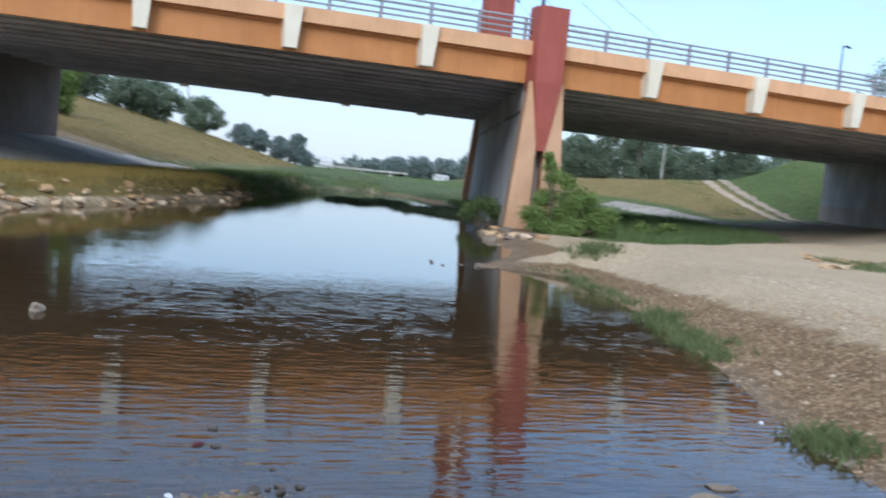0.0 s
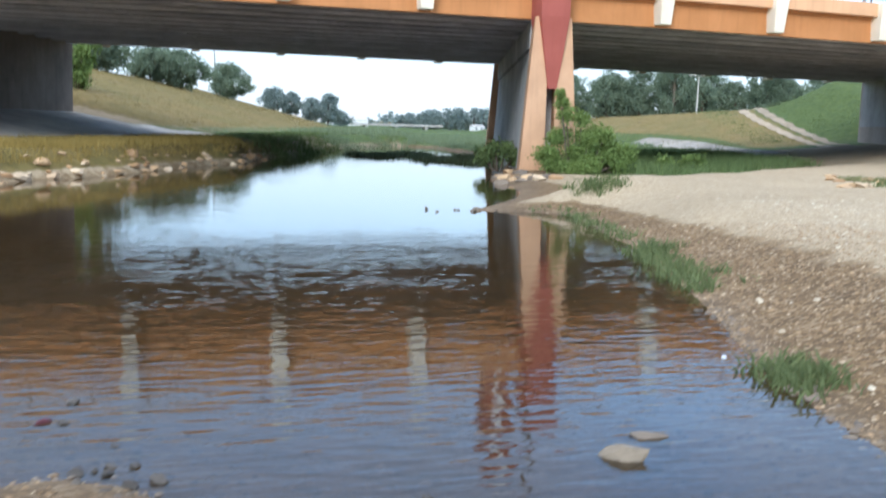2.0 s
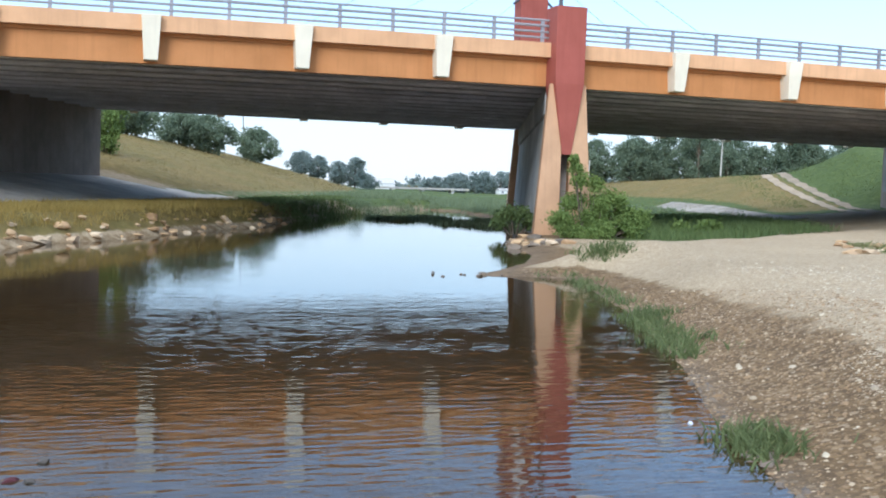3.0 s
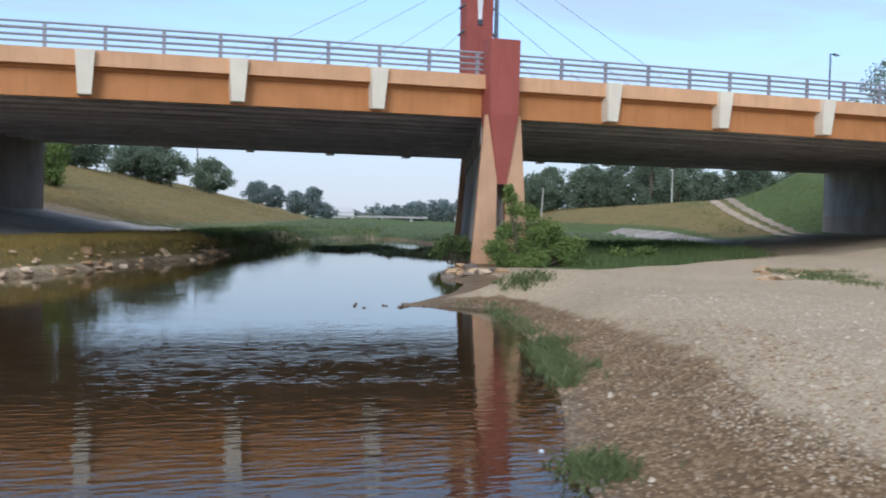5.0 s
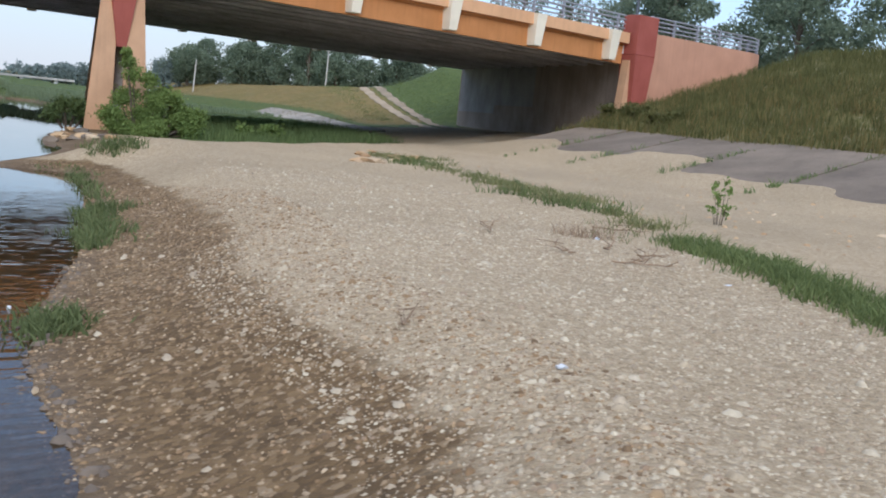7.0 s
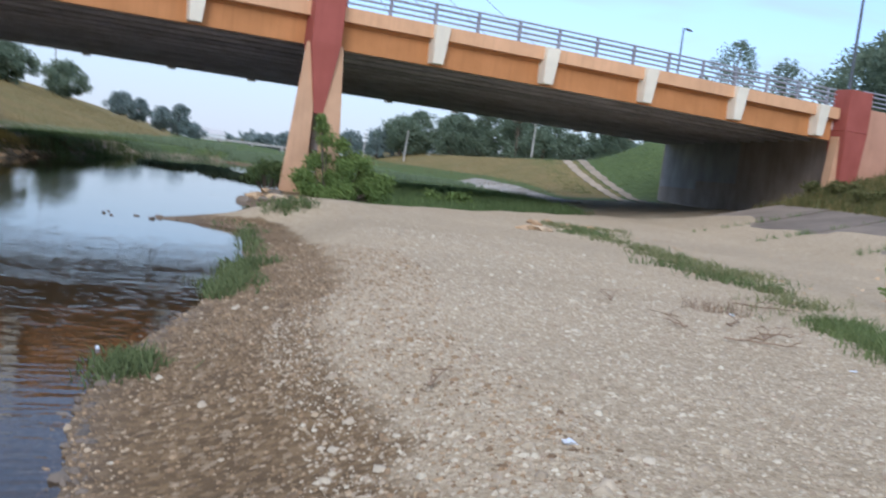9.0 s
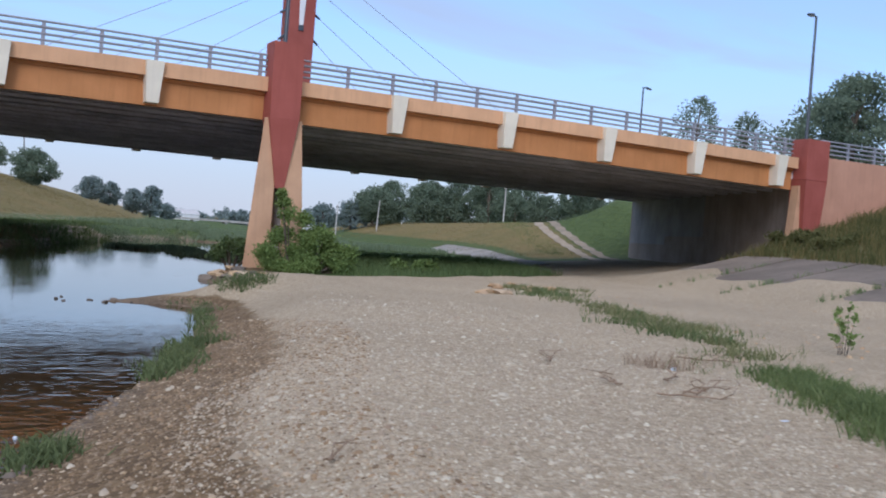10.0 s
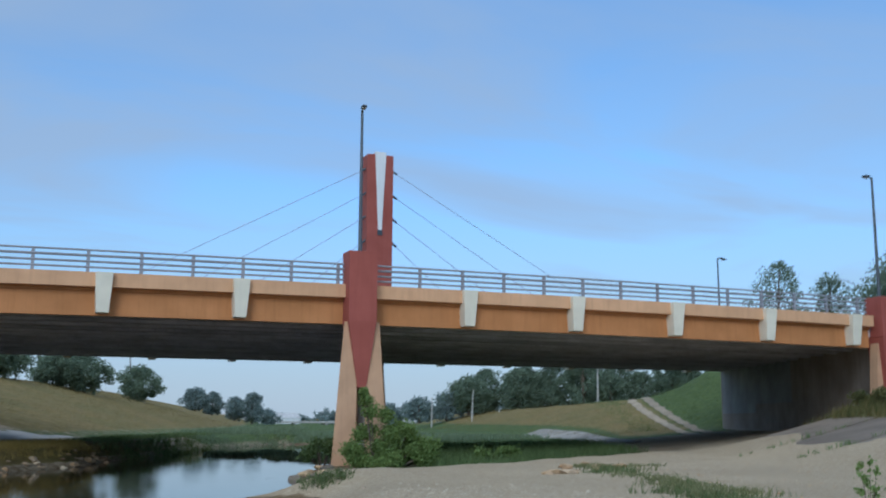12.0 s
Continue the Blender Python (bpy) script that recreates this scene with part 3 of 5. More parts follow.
def build_deck():
    bm = bmesh.new()
    run_along(bm, 0.5, WIDE - 0.5, 8.75, 9.35, -HALF - 2.6, HALF + 3.6)
    part("deck_slab", bm, M_dark_conc, bridge, "dark concrete deck slab")
    bm = bmesh.new()
    run_along(bm, 1.5, WIDE - 1.5, 9.354, 9.45, -HALF - 2.6, HALF + 3.6)
    part("roadway", bm, M_asphalt, bridge, "asphalt roadway")
    for i in range(14):
        y = 1.3 + i * (WIDE - 2.6) / 13
        bm = bmesh.new()
        prof = ((-0.33, 8.02), (0.33, 8.02), (0.33, 8.15), (0.11, 8.25), (0.11, 8.52), (0.5, 8.6), (0.5, 8.746), (-0.5, 8.746), (-0.5, 8.6), (-0.11, 8.52), (-0.11, 8.25), (-0.33, 8.15))
        rows = []
        for j in range(25):
            sj = -HALF - 1.0 + (2 * HALF + 4.0) * j / 24
            rows.append([bm.verts.new((sj + SKEW * (y + a), y + a, z + sag(sj, y))) for a, z in prof])
        for p, q in zip(rows, rows[1:]):
            for k in range(12):
                bm.faces.new((p[k], p[(k + 1) % 12], q[(k + 1) % 12], q[k]))
        bm.faces.new(rows[0]); bm.faces.new(list(reversed(rows[-1])))
        part("girder", bm, M_dark_conc, bridge)
    for s in (-24, -12, 12, 24):
        bm = bmesh.new()
        hexa(bm, [(s + SKEW * y + a, y, z + sag(s)) for z in (8.2, 8.55) for a, y in ((-0.12, 1.4), (0.12, 1.4), (0.12, WIDE - 1.4), (-0.12, WIDE - 1.4))])
        part("cross_beam", bm, M_dark_conc, bridge)
    # edge beams: lower face, shadow groove, cap course
    for y, side, cx in ((0.0, -1, 0.0), (WIDE, 1, SKEW * WIDE)):
        for s0, s1 in ((-36.3, -0.73), (0.73, 36.3)):
            bm = bmesh.new()
            fascia_band(bm, y, side, cx, 8.0 if side < 0 else 8.2, 9.26, -0.42, s0, s1, 14)
            part("fascia", bm, M_orange, bridge, "orange painted edge beam")
            bm = bmesh.new()
            fascia_band(bm, y, side, cx, 9.262, 9.42, -0.3, s0, s1, 14)
            part("moulding", bm, M_orange, bridge)
            bm = bmesh.new()
            fascia_band(bm, y, side, cx, 9.424, 10.16, 0.14, s0, s1, 14)
            part("cap_course", bm, M_cap, bridge, "pale apricot cap course")


def build_brackets():
    def bracket(side):
        bm = bmesh.new()
        w1, w0, o1, o0 = 0.44, 0.31, 0.52, 0.3
        if side < 0:
            pts = [(-w0, -o0, 0), (w0, -o0, 0), (w0, 0.46, 0), (-w0, 0.46, 0), (-w1, -o1, 2.04), (w1, -o1, 2.04), (w1, 0.46, 2.04), (-w1, 0.46, 2.04)]
        else:
            pts = [(-w0, -0.46, 0), (w0, -0.46, 0), (w0, o0, 0), (-w0, o0, 0), (-w1, -0.46, 2.04), (w1, -0.46, 2.04), (w1, o1, 2.04), (-w1, o1, 2.04)]
        hexa(bm, pts, 0.02)
        return part("bracket", bm, M_cream, bridge, "cream tapered bracket")
    for y, side, cx in ((0.0, -1, 0.0), (WIDE, 1, SKEW * WIDE)):
        base = bracket(side)
        first = True
        for sgn in (-1, 1):
            for k in range(5):
                s = 6.62 + 7.0 * k if sgn > 0 else -6.5 - 6.95 * k
                ob = base if first else base.copy()
                if not first:
                    scene.collection.objects.link(ob)
                first = False
                ob.matrix_local = pose(cx + s, y, (8.1 if side < 0 else 7.92) + sag(s, y))


def build_railing(name, spans, y, cx, zbase, z_of, posts):
    rail = thing(name, "grey metal railing with four rails on the bridge edge", "railing", (cx, y, 0))
    for s0, s1 in spans:
        n = 10
        for h, r in ((1.16, 0.055), (0.88, 0.07), (0.57, 0.06), (0.28, 0.055)):
            bm = bmesh.new()
            tube(bm, [(s0 + (s1 - s0) * i / n, 0, zbase + h + z_of(s0 + (s1 - s0) * i / n)) for i in range(n + 1)], r, 6)
            part("rail", bm, M_rail, rail)
    bm = bmesh.new()
    box(bm, -0.085, 0.085, -0.02, 0.12, 0, 1.2, 0.012)
    box(bm, -0.12, 0.12, -0.05, 0.17, 0, 0.03)
    post = part("post", bm, M_rail, rail)
    for i, s in enumerate(posts):
        ob = post if i == 0 else post.copy()
        if i:
            scene.collection.objects.link(ob)
        ob.matrix_local = pose(s, 0, zbase + z_of(s))
    return rail


def build_pier():
    """The skewed river pier: a concrete wall with a flared painted nose at each end."""
    wall = bmesh.new()
    y0, y1 = 1.1, WIDE - 1.1
    def row(y, hw, z):
        return [(SKEW * y - hw, y, z), (SKEW * y + hw, y, z)]
    a, b = row(y0, 1.25, -1.0), row(y1, 1.25, -1.0)
    c, d = row(y0, 0.72, 6.6), row(y1, 0.72, 6.6)
    hexa(wall, [a[0], a[1], b[1], b[0], c[0], c[1], d[1], d[0]], 0.03)
    part("pier_wall", wall, M_conc, bridge, "grey weathered concrete pier wall")
    cap = bmesh.new()
    a, b = row(y0, 0.85, 6.604), row(y1, 0.85, 6.604)
    c, d = row(y0, 0.85, 8.02), row(y1, 0.85, 8.02)
    hexa(cap, [a[0], a[1], b[1], b[0], c[0], c[1], d[1], d[0]], 0.03)
    part("pier_cap", cap, M_conc, bridge)
    for y, side in ((0.0, -1), (WIDE, 1)):
        cx = SKEW * y + (0.1 if side < 0 else 0.0)
        front, back = (y + side * 0.55, y - side * 1.3)
        for sgn in (-1, 1):
            leg = bmesh.new()
            def corner(hw, inner, z):
                p = [(cx + sgn * inner, front, z), (cx + sgn * hw, front, z), (cx + sgn * (hw - 0.0) - 0.0 + SKEW * (back - front), back, z), (cx + sgn * inner + SKEW * (back - front), back, z)]
                return p
            hexa(leg, corner(1.7, 0.24, -1.0) + corner(1.0, 0.24, 8.06), 0.03)
            part("pier_leg", leg, M_tan, bridge, "tan painted flared pier leg")
        # back of the groove takes the darker abutment concrete, standing in for its shade
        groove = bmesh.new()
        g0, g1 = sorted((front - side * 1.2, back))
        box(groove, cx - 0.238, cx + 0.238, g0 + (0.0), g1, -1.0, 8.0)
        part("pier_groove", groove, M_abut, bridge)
        # red pilaster: parallel sides above, a wedge below
        red = bmesh.new()
        f, bk = y + side * 0.85, y - side * 0.5
        ya, yb = (f, bk) if side < 0 else (bk, f)
        fw = front + side * 0.02
        wa, wb = (fw, y + 0.3) if side < 0 else (y - 0.3, fw)
        top = 11.95 if side < 0 else 9.9
        hexa(red, [(cx - 0.82, ya, 8.06), (cx + 0.74, ya, 8.06), (cx + 0.74, yb, 8.06), (cx - 0.82, yb, 8.06),
                   (cx - 0.86, ya, top), (cx + 0.78, ya, top), (cx + 0.78, yb, top), (cx - 0.86, yb, top)])
        part("pilaster", red, M_red, bridge, "brick-red painted pilaster")
        wedge = bmesh.new()
        hexa(wedge, [(cx - 0.2, wa - 0.02, 4.5), (cx + 0.28, wa - 0.02, 4.5), (cx + 0.28, wb, 4.5), (cx - 0.2, wb, 4.5),
                     (cx - 0.82, ya, 8.058), (cx + 0.74, ya, 8.058), (cx + 0.74, yb, 8.058), (cx - 0.82, yb, 8.058)])
        part("pilaster_wedge", wedge, M_red, bridge, "brick-red tapering wedge")


def build_abutments():
    for sgn in (-1, 1):
        s = HALF if sgn > 0 else -HALF - 0.25
        wall = bmesh.new()
        x0 = sorted((s, s + sgn * 2.5))
        swing = 2.3 / WIDE if sgn > 0 else 0.0
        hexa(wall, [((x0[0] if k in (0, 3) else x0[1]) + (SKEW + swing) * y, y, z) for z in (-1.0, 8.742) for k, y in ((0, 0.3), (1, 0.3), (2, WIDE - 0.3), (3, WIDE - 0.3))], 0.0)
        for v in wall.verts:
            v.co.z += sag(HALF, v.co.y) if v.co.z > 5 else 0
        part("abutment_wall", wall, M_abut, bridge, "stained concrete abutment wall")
        # pale grey cover paint, its lower edge stepped
        for ya, yb, za in ((17, 27, 4.4), (27.01, 38.3, 3.6)) if sgn > 0 else ((0.6, 4.2, 3.9), (4.21, 8.5, 4.6)):
            coat = bmesh.new()
            xa, xb = sorted((s - sgn * 0.006, s + sgn * 0.1))
            hexa(coat, [((xa if k in (0, 3) else xb) + (SKEW + swing) * y, y, z) for z in (za, 8.2) for k, y in ((0, ya), (1, ya), (2, yb), (3, yb))], 0.0)
            part("cover_paint", coat, M_cover, bridge, "pale grey cover paint on the abutment")
        # approach fill behind it, with its own edge walls
        fill = bmesh.new()
        x1 = sorted((s + sgn * 4.6, s + sgn * 60))
        hexa(fill, [(x1[0] + SKEW * y if k in (0, 3) else x1[1] + SKEW * y, y, z) for z in (-1.0, 9.3 + sag(HALF)) for k, y in ((0, 0.6), (1, 0.6), (2, WIDE - 0.6), (3, WIDE - 0.6))])
        part("approach_fill", fill, M_asphalt, bridge, "approach road on fill")
        for y, side in (((0.0, -1),) if sgn > 0 else ()):
            cx = SKEW * y + sgn * 37.5
            f = y + side * 0.7
            top = 11.15
            st = bmesh.new()
            ya, yb = sorted((f, y - side * 0.8))
            yt0, yt1 = sorted((y + side * 0.35, y - side * 0.8))
            hexa(st, [(cx - 0.52, yt0, 1.5), (cx + 0.52, yt0, 1.5), (cx + 0.52, yt1, 1.5), (cx - 0.52, yt1, 1.5),
                      (cx - 1.0, ya, 8.4), (cx + 1.0, ya, 8.4), (cx + 1.0, yb, 8.4), (cx - 1.0, yb, 8.4)], 0.02)
            part("end_pilaster_wedge", st, M_red, bridge, "brick-red tapering end pilaster")
            st = bmesh.new()
            box(st, cx - 1.0, cx + 1.0, ya, yb, 8.404, top, 0.025)
            part("end_pilaster", st, M_red, bridge, "brick-red end pilaster")
            tn = bmesh.new()
            y2, y3 = sorted((y + side * 0.22, y - side * 0.5))
            hexa(tn, [(cx - sgn * 1.3 - 0.35, y2, 1.0), (cx - sgn * 1.3 + 0.35, y2, 1.0), (cx - sgn * 1.3 + 0.35, y3, 1.0), (cx - sgn * 1.3 - 0.35, y3, 1.0),
                      (cx - sgn * 0.75 - 0.3, y2, 8.0), (cx - sgn * 0.75 + 0.3, y2, 8.0), (cx - sgn * 0.75 + 0.3, y3, 8.0), (cx - sgn * 0.75 - 0.3, y3, 8.0)], 0.02)
            part("end_leg", tn, M_tan, bridge, "tan painted end leg")


def wing_curve(x0, x1, y, back, n=16):
    """The wing wall's line: straight, then bending away to the road side."""
    pts = [(x0 + (x1 - x0) * i / 6, y) for i in range(7)]
    r = 4.0
    for i in range(1, n - 6):
        a = (i / (n - 7)) * radians(75)
        pts.append((x1 + r * math.sin(a), y + back * r * (1 - math.cos(a))))
    return pts


def build_wing():
    wing = thing("wing_wall", "tan painted wing wall holding the road embankment", "wall", (0, 0, 0), kind="structure")
    pts = wing_curve(38.51, 50.0, 0.0, 1)
    bm = bmesh.new()
    rows = []
    for i, (x, y) in enumerate(pts):
        a, b = pts[max(0, i - 1)], pts[min(len(pts) - 1, i + 1)]
        d = Vector((b[0] - a[0], b[1] - a[1])).normalized()
        nrm = Vector((-d.y, d.x)) * 0.45
        rows.append([bm.verts.new(p) for p in ((x, y, 1.0), (x + nrm.x, y + nrm.y, 1.0), (x + nrm.x, y + nrm.y, 10.15), (x, y, 10.15))])
    for a, b in zip(rows, rows[1:]):
        for k in range(4):
            bm.faces.new((a[k], a[(k + 1) % 4], b[(k + 1) % 4], b[k]))
    bm.faces.new(rows[0]); bm.faces.new(list(reversed(rows[-1])))
    part("wall_panel", bm, M_wing, wing)
    rail = thing("wing_railing", "grey metal railing curving along the wing wall", "railing")
    for h, r in ((1.16, 0.055), (0.88, 0.07), (0.57, 0.06), (0.28, 0.055)):
        bm = bmesh.new()
        tube(bm, [(x, y + 0.2, 10.15 + h) for x, y in pts], r, 6)
        part("rail", bm, M_rail, rail)
    bm = bmesh.new()
    box(bm, -0.085, 0.085, -0.06, 0.08, 0, 1.2, 0.012)
    post = part("post", bm, M_rail, rail)
    spots = [(38.6, 0.2), (41.2, 0.2), (43.8, 0.2), (46.4, 0.2), (49.0, 0.2)] + [(pts[i][0], pts[i][1] + 0.2) for i in (9, 12, 15)]
    for i, (x, y) in enumerate(spots):
        ob = post if i == 0 else post.copy()
        if i:
            scene.collection.objects.link(ob)
        ob.matrix_local = pose(x, y, 10.14)


build_deck()
build_brackets()
build_pier()
build_abutments()
build_wing()
posts = [1.1 + 2.63 * k for k in range(14)] + [-1.1 - 2.63 * k for k in range(14)]
build_railing("bridge_railing", ((-36.0, -0.78), (0.78, 36.0)), 0.16, 0.0, 10.155, sag, posts)


def build_tower():
    cx, y = SKEW * WIDE, WIDE
    tw = thing("tower", "brick-red concrete tower with a white inset wedge", "tower", (cx, y, 9.9))
    bm = bmesh.new()
    hexa(bm, [(-1.25, -0.9, 0), (1.25, -0.9, 0), (1.25, 0.85, 0), (-1.25, 0.85, 0), (-1.32, -0.9, 18.2), (1.32, -0.9, 18.2), (1.32, 0.85, 18.2), (-1.32, 0.85, 18.2)], 0.04)
    part("shaft", bm, M_red, tw)
    bm = bmesh.new()
    hexa(bm, [(-0.18, -0.98, 10.8), (0.18, -0.98, 10.8), (0.18, -0.88, 10.8), (-0.18, -0.88, 10.8), (-0.55, -1.02, 18.45), (0.55, -1.02, 18.45), (0.55, 0.4, 18.45), (-0.55, 0.4, 18.45)], 0.02)
    part("inset_wedge", bm, M_white, tw, "white tapering inset")
    bm = bmesh.new()
    box(bm, -0.24, 0.24, -1.02, -0.88, 10.3, 10.8, 0.02)
    part("wedge_foot", bm, M_lamp, tw, "dark foot block")
    for sgn in (-1, 1):
        for z, dx in ((26.7, 30.5), (24.3, 24.2), (22.0, 18.0), (19.7, 11.4)):
            cable = thing("stay_cable", "thin steel stay cable from tower to deck", "cable", (cx + sgn * 1.3, y - 0.4, z), "stay cables")
            bm = bmesh.new()
            tube(bm, [(0, 0, 0), (sgn * dx, 0, 9.9 - z)], 0.025, 6)
            part("strand", bm, M_cable, cable)
            bm = bmesh.new()
            tube(bm, [(-sgn * 0.05, 0, 0.05), (sgn * 0.55, 0, (9.9 - z) * 0.55 / dx)], 0.11, 8)
            part("socket", bm, M_lamp, cable)


def lamp_post(at, tall, turn, label, material=M_lamp):
    lp = thing("street_lamp", label, "street lamp", at, "street lamps", turn=turn)
    bm = bmesh.new()
    tube(bm, [(0, 0, 0), (0, 0, tall * 0.5), (0, 0, tall)], [0.13, 0.105, 0.075], 10)
    part("pole", bm, material, lp)
    bm = bmesh.new()
    box(bm, -0.2, 0.2, -0.2, 0.2, 0, 0.25, 0.03)
    part("base", bm, material, lp)
    bm = bmesh.new()
    tube(bm, [(0, 0, tall - 0.15), (-0.3, 0, tall), (-0.65, 0, tall + 0.02)], [0.06, 0.05, 0.05], 8)
    part("arm", bm, material, lp)
    bm = bmesh.new()
    hexa(bm, [(-1.25, -0.17, tall - 0.16), (-0.5, -0.17, tall - 0.1), (-0.5, 0.17, tall - 0.1), (-1.25, 0.17, tall - 0.16),
              (-1.2, -0.1, tall - 0.02), (-0.5, -0.12, tall + 0.1), (-0.5, 0.12, tall + 0.1), (-1.2, 0.1, tall - 0.02)], 0.03)
    lantern = part("lantern", bm, material, lp, "dark flat lantern head")
    bm = bmesh.new()
    box(bm, -1.1, -0.62, -0.12, 0.12, tall - 0.185, tall - 0.15, 0.01)
    part("lens", bm, M_white, lantern, "pale lamp glass")


build_tower()
lamp_post((0.82, 2.5, 9.35), 11.7, 80, "tall dark street lamp on the bridge deck")
lamp_post((38.7, 1.7, 9.1), 11.0, 20, "tall dark street lamp by the end pilaster")
lamp_post((50.9, 37.0, 9.1), 11.0, 190, "tall dark street lamp on the far bridge edge")


# ---------------------------------------------------------------- paving, tracks, distance
def build_paving(name, label, y0, y1, step, u0, u1, rows, material, seed, foot=0.1):
    rnd = random.Random(seed)
    th = thing(name, label, "paving", kind="structure")
    n = int((y1 - y0) / step)
    for i in range(n):
        for j in range(rows):
            ya, yb = y0 + i * step + 0.035, y0 + (i + 1) * step - 0.035
            ua, ub = u0 + (u1 - u0) * j / rows + 0.03, u0 + (u1 - u0) * (j + 1) / rows - 0.03
            lift = rnd.uniform(0.1, 0.17)
            pts = []
            for dz in (-0.3, lift):
                for uu, yy in ((ua, ya), (ub, ya), (ub, yb), (ua, yb)):
                    x = float(np.interp(yy, PAVE_Y, PAVE_X)) + uu
                    pts.append((x, yy, height(x, yy) + (dz if uu == ub or dz < 0 else foot)))
            bm = bmesh.new()
            hexa(bm, pts, 0.012)
            part("slab", bm, material, th)


def build_west_paving():
    th = thing("west_paving", "grey concrete slope paving under the bridge end", "paving", kind="structure")
    ys = [2 + 4.6 * i for i in range(9)]
    for y0 in ys:
        for k in range(2):
            w0, w1 = 0.2 + k * 4.3, 0.2 + (k + 1) * 4.3 - 0.05
            pts = []
            for dz in (-0.2, 0.06):
                for w, yy in ((w1, y0), (w0, y0), (w0, y0 + 4.55), (w1, y0 + 4.55)):
                    x = float(np.interp(yy, TOE_Y, TOE_X)) - w
                    pts.append((x, yy, height(x, min(yy, 38.0)) + dz))
            bm = bmesh.new()
            hexa(bm, pts, 0.012)
            part("slab", bm, M_slab_pale, th)


def build_track():
    th = thing("dirt_track", "two pale wheel tracks climbing the levee", "track", kind="structure")
    way = [Vector(p) for p in ((40, 24), (44, 31), (49, 40.5), (53, 49.5), (57.5, 60), (62, 70), (67, 80), (76, 92))]
    pts = []
    for i in range(len(way) - 1):
        p0, p1, p2, p3 = way[max(0, i - 1)], way[i], way[i + 1], way[min(len(way) - 1, i + 2)]
        for k in range(8):
            t = k / 8
            pts.append(0.5 * ((2 * p1) + (p2 - p0) * t + (2 * p0 - 5 * p1 + 4 * p2 - p3) * t * t + (3 * p1 - p0 - 3 * p2 + p3) * t ** 3))
    for off in (-0.95, 0.95):
        bm = bmesh.new()
        last = None
        for i in range(1, len(pts) - 1):
            d = (pts[i + 1] - pts[i - 1]).normalized()
            nrm = Vector((-d.y, d.x))
            w = 0.52 + 0.12 * math.sin(i * 1.7 + off)
            row = []
            for k in (-1, 1):
                q = pts[i] + nrm * (off + k * w)
                row.append(bm.verts.new((q.x, q.y, height(q.x, q.y) + 0.07)))
            if last:
                bm.faces.new((last[0], last[1], row[1], row[0]))
            last = row
        part("wheel_track", bm, M_track, th)


build_paving("slope_paving", "sloping concrete bank paving with weedy joints", -58, -4, 6.0, 0.6, 9.4, 1, M_slab, 5, foot=-0.06)
build_paving("toe_paving", "pale broken concrete slabs at the levee toe", 24, 79, 2.5, -0.6, 2.8, 1, M_toe, 6)
build_west_paving()
build_track()


# ---------------------------------------------------------------- plants
def blade_mesh(name, roots, tall, wide, per, spread, material, seed, lean=0.5, parent=None):
    """Tufts of thin blades, each a bent strip."""
    r = np.random.RandomState(seed)
    n = len(roots)
    base = np.repeat(np.asarray(roots, dtype=float), per, axis=0)
    m = len(base)
    base[:, 0] += r.normal(0, spread, m); base[:, 1] += r.normal(0, spread, m)
    base[:, 2] -= 0.03
    h = np.repeat(r.uniform(0.6, 1.25, n), per) * tall * r.uniform(0.5, 1.15, m)
    a = r.uniform(0, 2 * np.pi, m)
    side = np.stack([np.cos(a), np.sin(a), np.zeros(m)], -1) * (wide * r.uniform(0.6, 1.3, m))[:, None]
    b = r.uniform(0, 2 * np.pi, m)
    bend = np.stack([np.cos(b), np.sin(b), np.zeros(m)], -1) * (h * lean * r.uniform(0.1, 1.0, m))[:, None]
    up = np.stack([np.zeros(m), np.zeros(m), h], -1)
    v = np.stack([base - side, base + side, base + up * 0.6 + bend * 0.35 + side * 0.75, base + up * 0.6 + bend * 0.35 - side * 0.75, base + up + bend + side * 0.1, base + up + bend - side * 0.1], 1).reshape(-1, 3)
    i = np.arange(m)[:, None] * 6
    f = np.concatenate([i + np.array([[0, 1, 2, 3]]), i + np.array([[3, 2, 4, 5]])], 0)
    return raw_mesh(name, v, f, material, parent)


def on_land(x, y, lift=0.0):
    x, y = np.asarray(x, dtype=float), np.asarray(y, dtype=float)
    return np.stack([x, y, land(x, y)[0] + lift], -1)


def along(line, n, spread, seed):
    """Random spots along a line of plan points."""
    r = np.random.RandomState(seed)
    line = np.asarray(line, dtype=float)
    seg = np.hypot(*(np.diff(line, axis=0).T))
    cum = np.concatenate([[0], np.cumsum(seg)])
    t = r.uniform(0, cum[-1], n)
    return np.interp(t, cum, line[:, 0]) + r.normal(0, spread, n), np.interp(t, cum, line[:, 1]) + r.normal(0, spread, n)


def clumped(line, clumps, per, spread, tight, seed):
    """Spots in separate clumps along a line."""
    r = np.random.RandomState(seed + 900)
    cx, cy = along(line, clumps, spread, seed)
    n = r.poisson(per, clumps) + 1
    k = np.repeat(np.arange(clumps), n)
    w = tight * r.uniform(0.5, 1.5, clumps)[k]
    return cx[k] + r.normal(0, 1, len(k)) * w, cy[k] + r.normal(0, 1, len(k)) * w


def grass(name, label, x, y, tall, wide, per, spread, material, seed, lean=0.5):
    ob = blade_mesh(name, on_land(x, y), tall, wide, per, spread, material, seed, lean)
    return tagged(ob, label, "grass", kind="stuff")


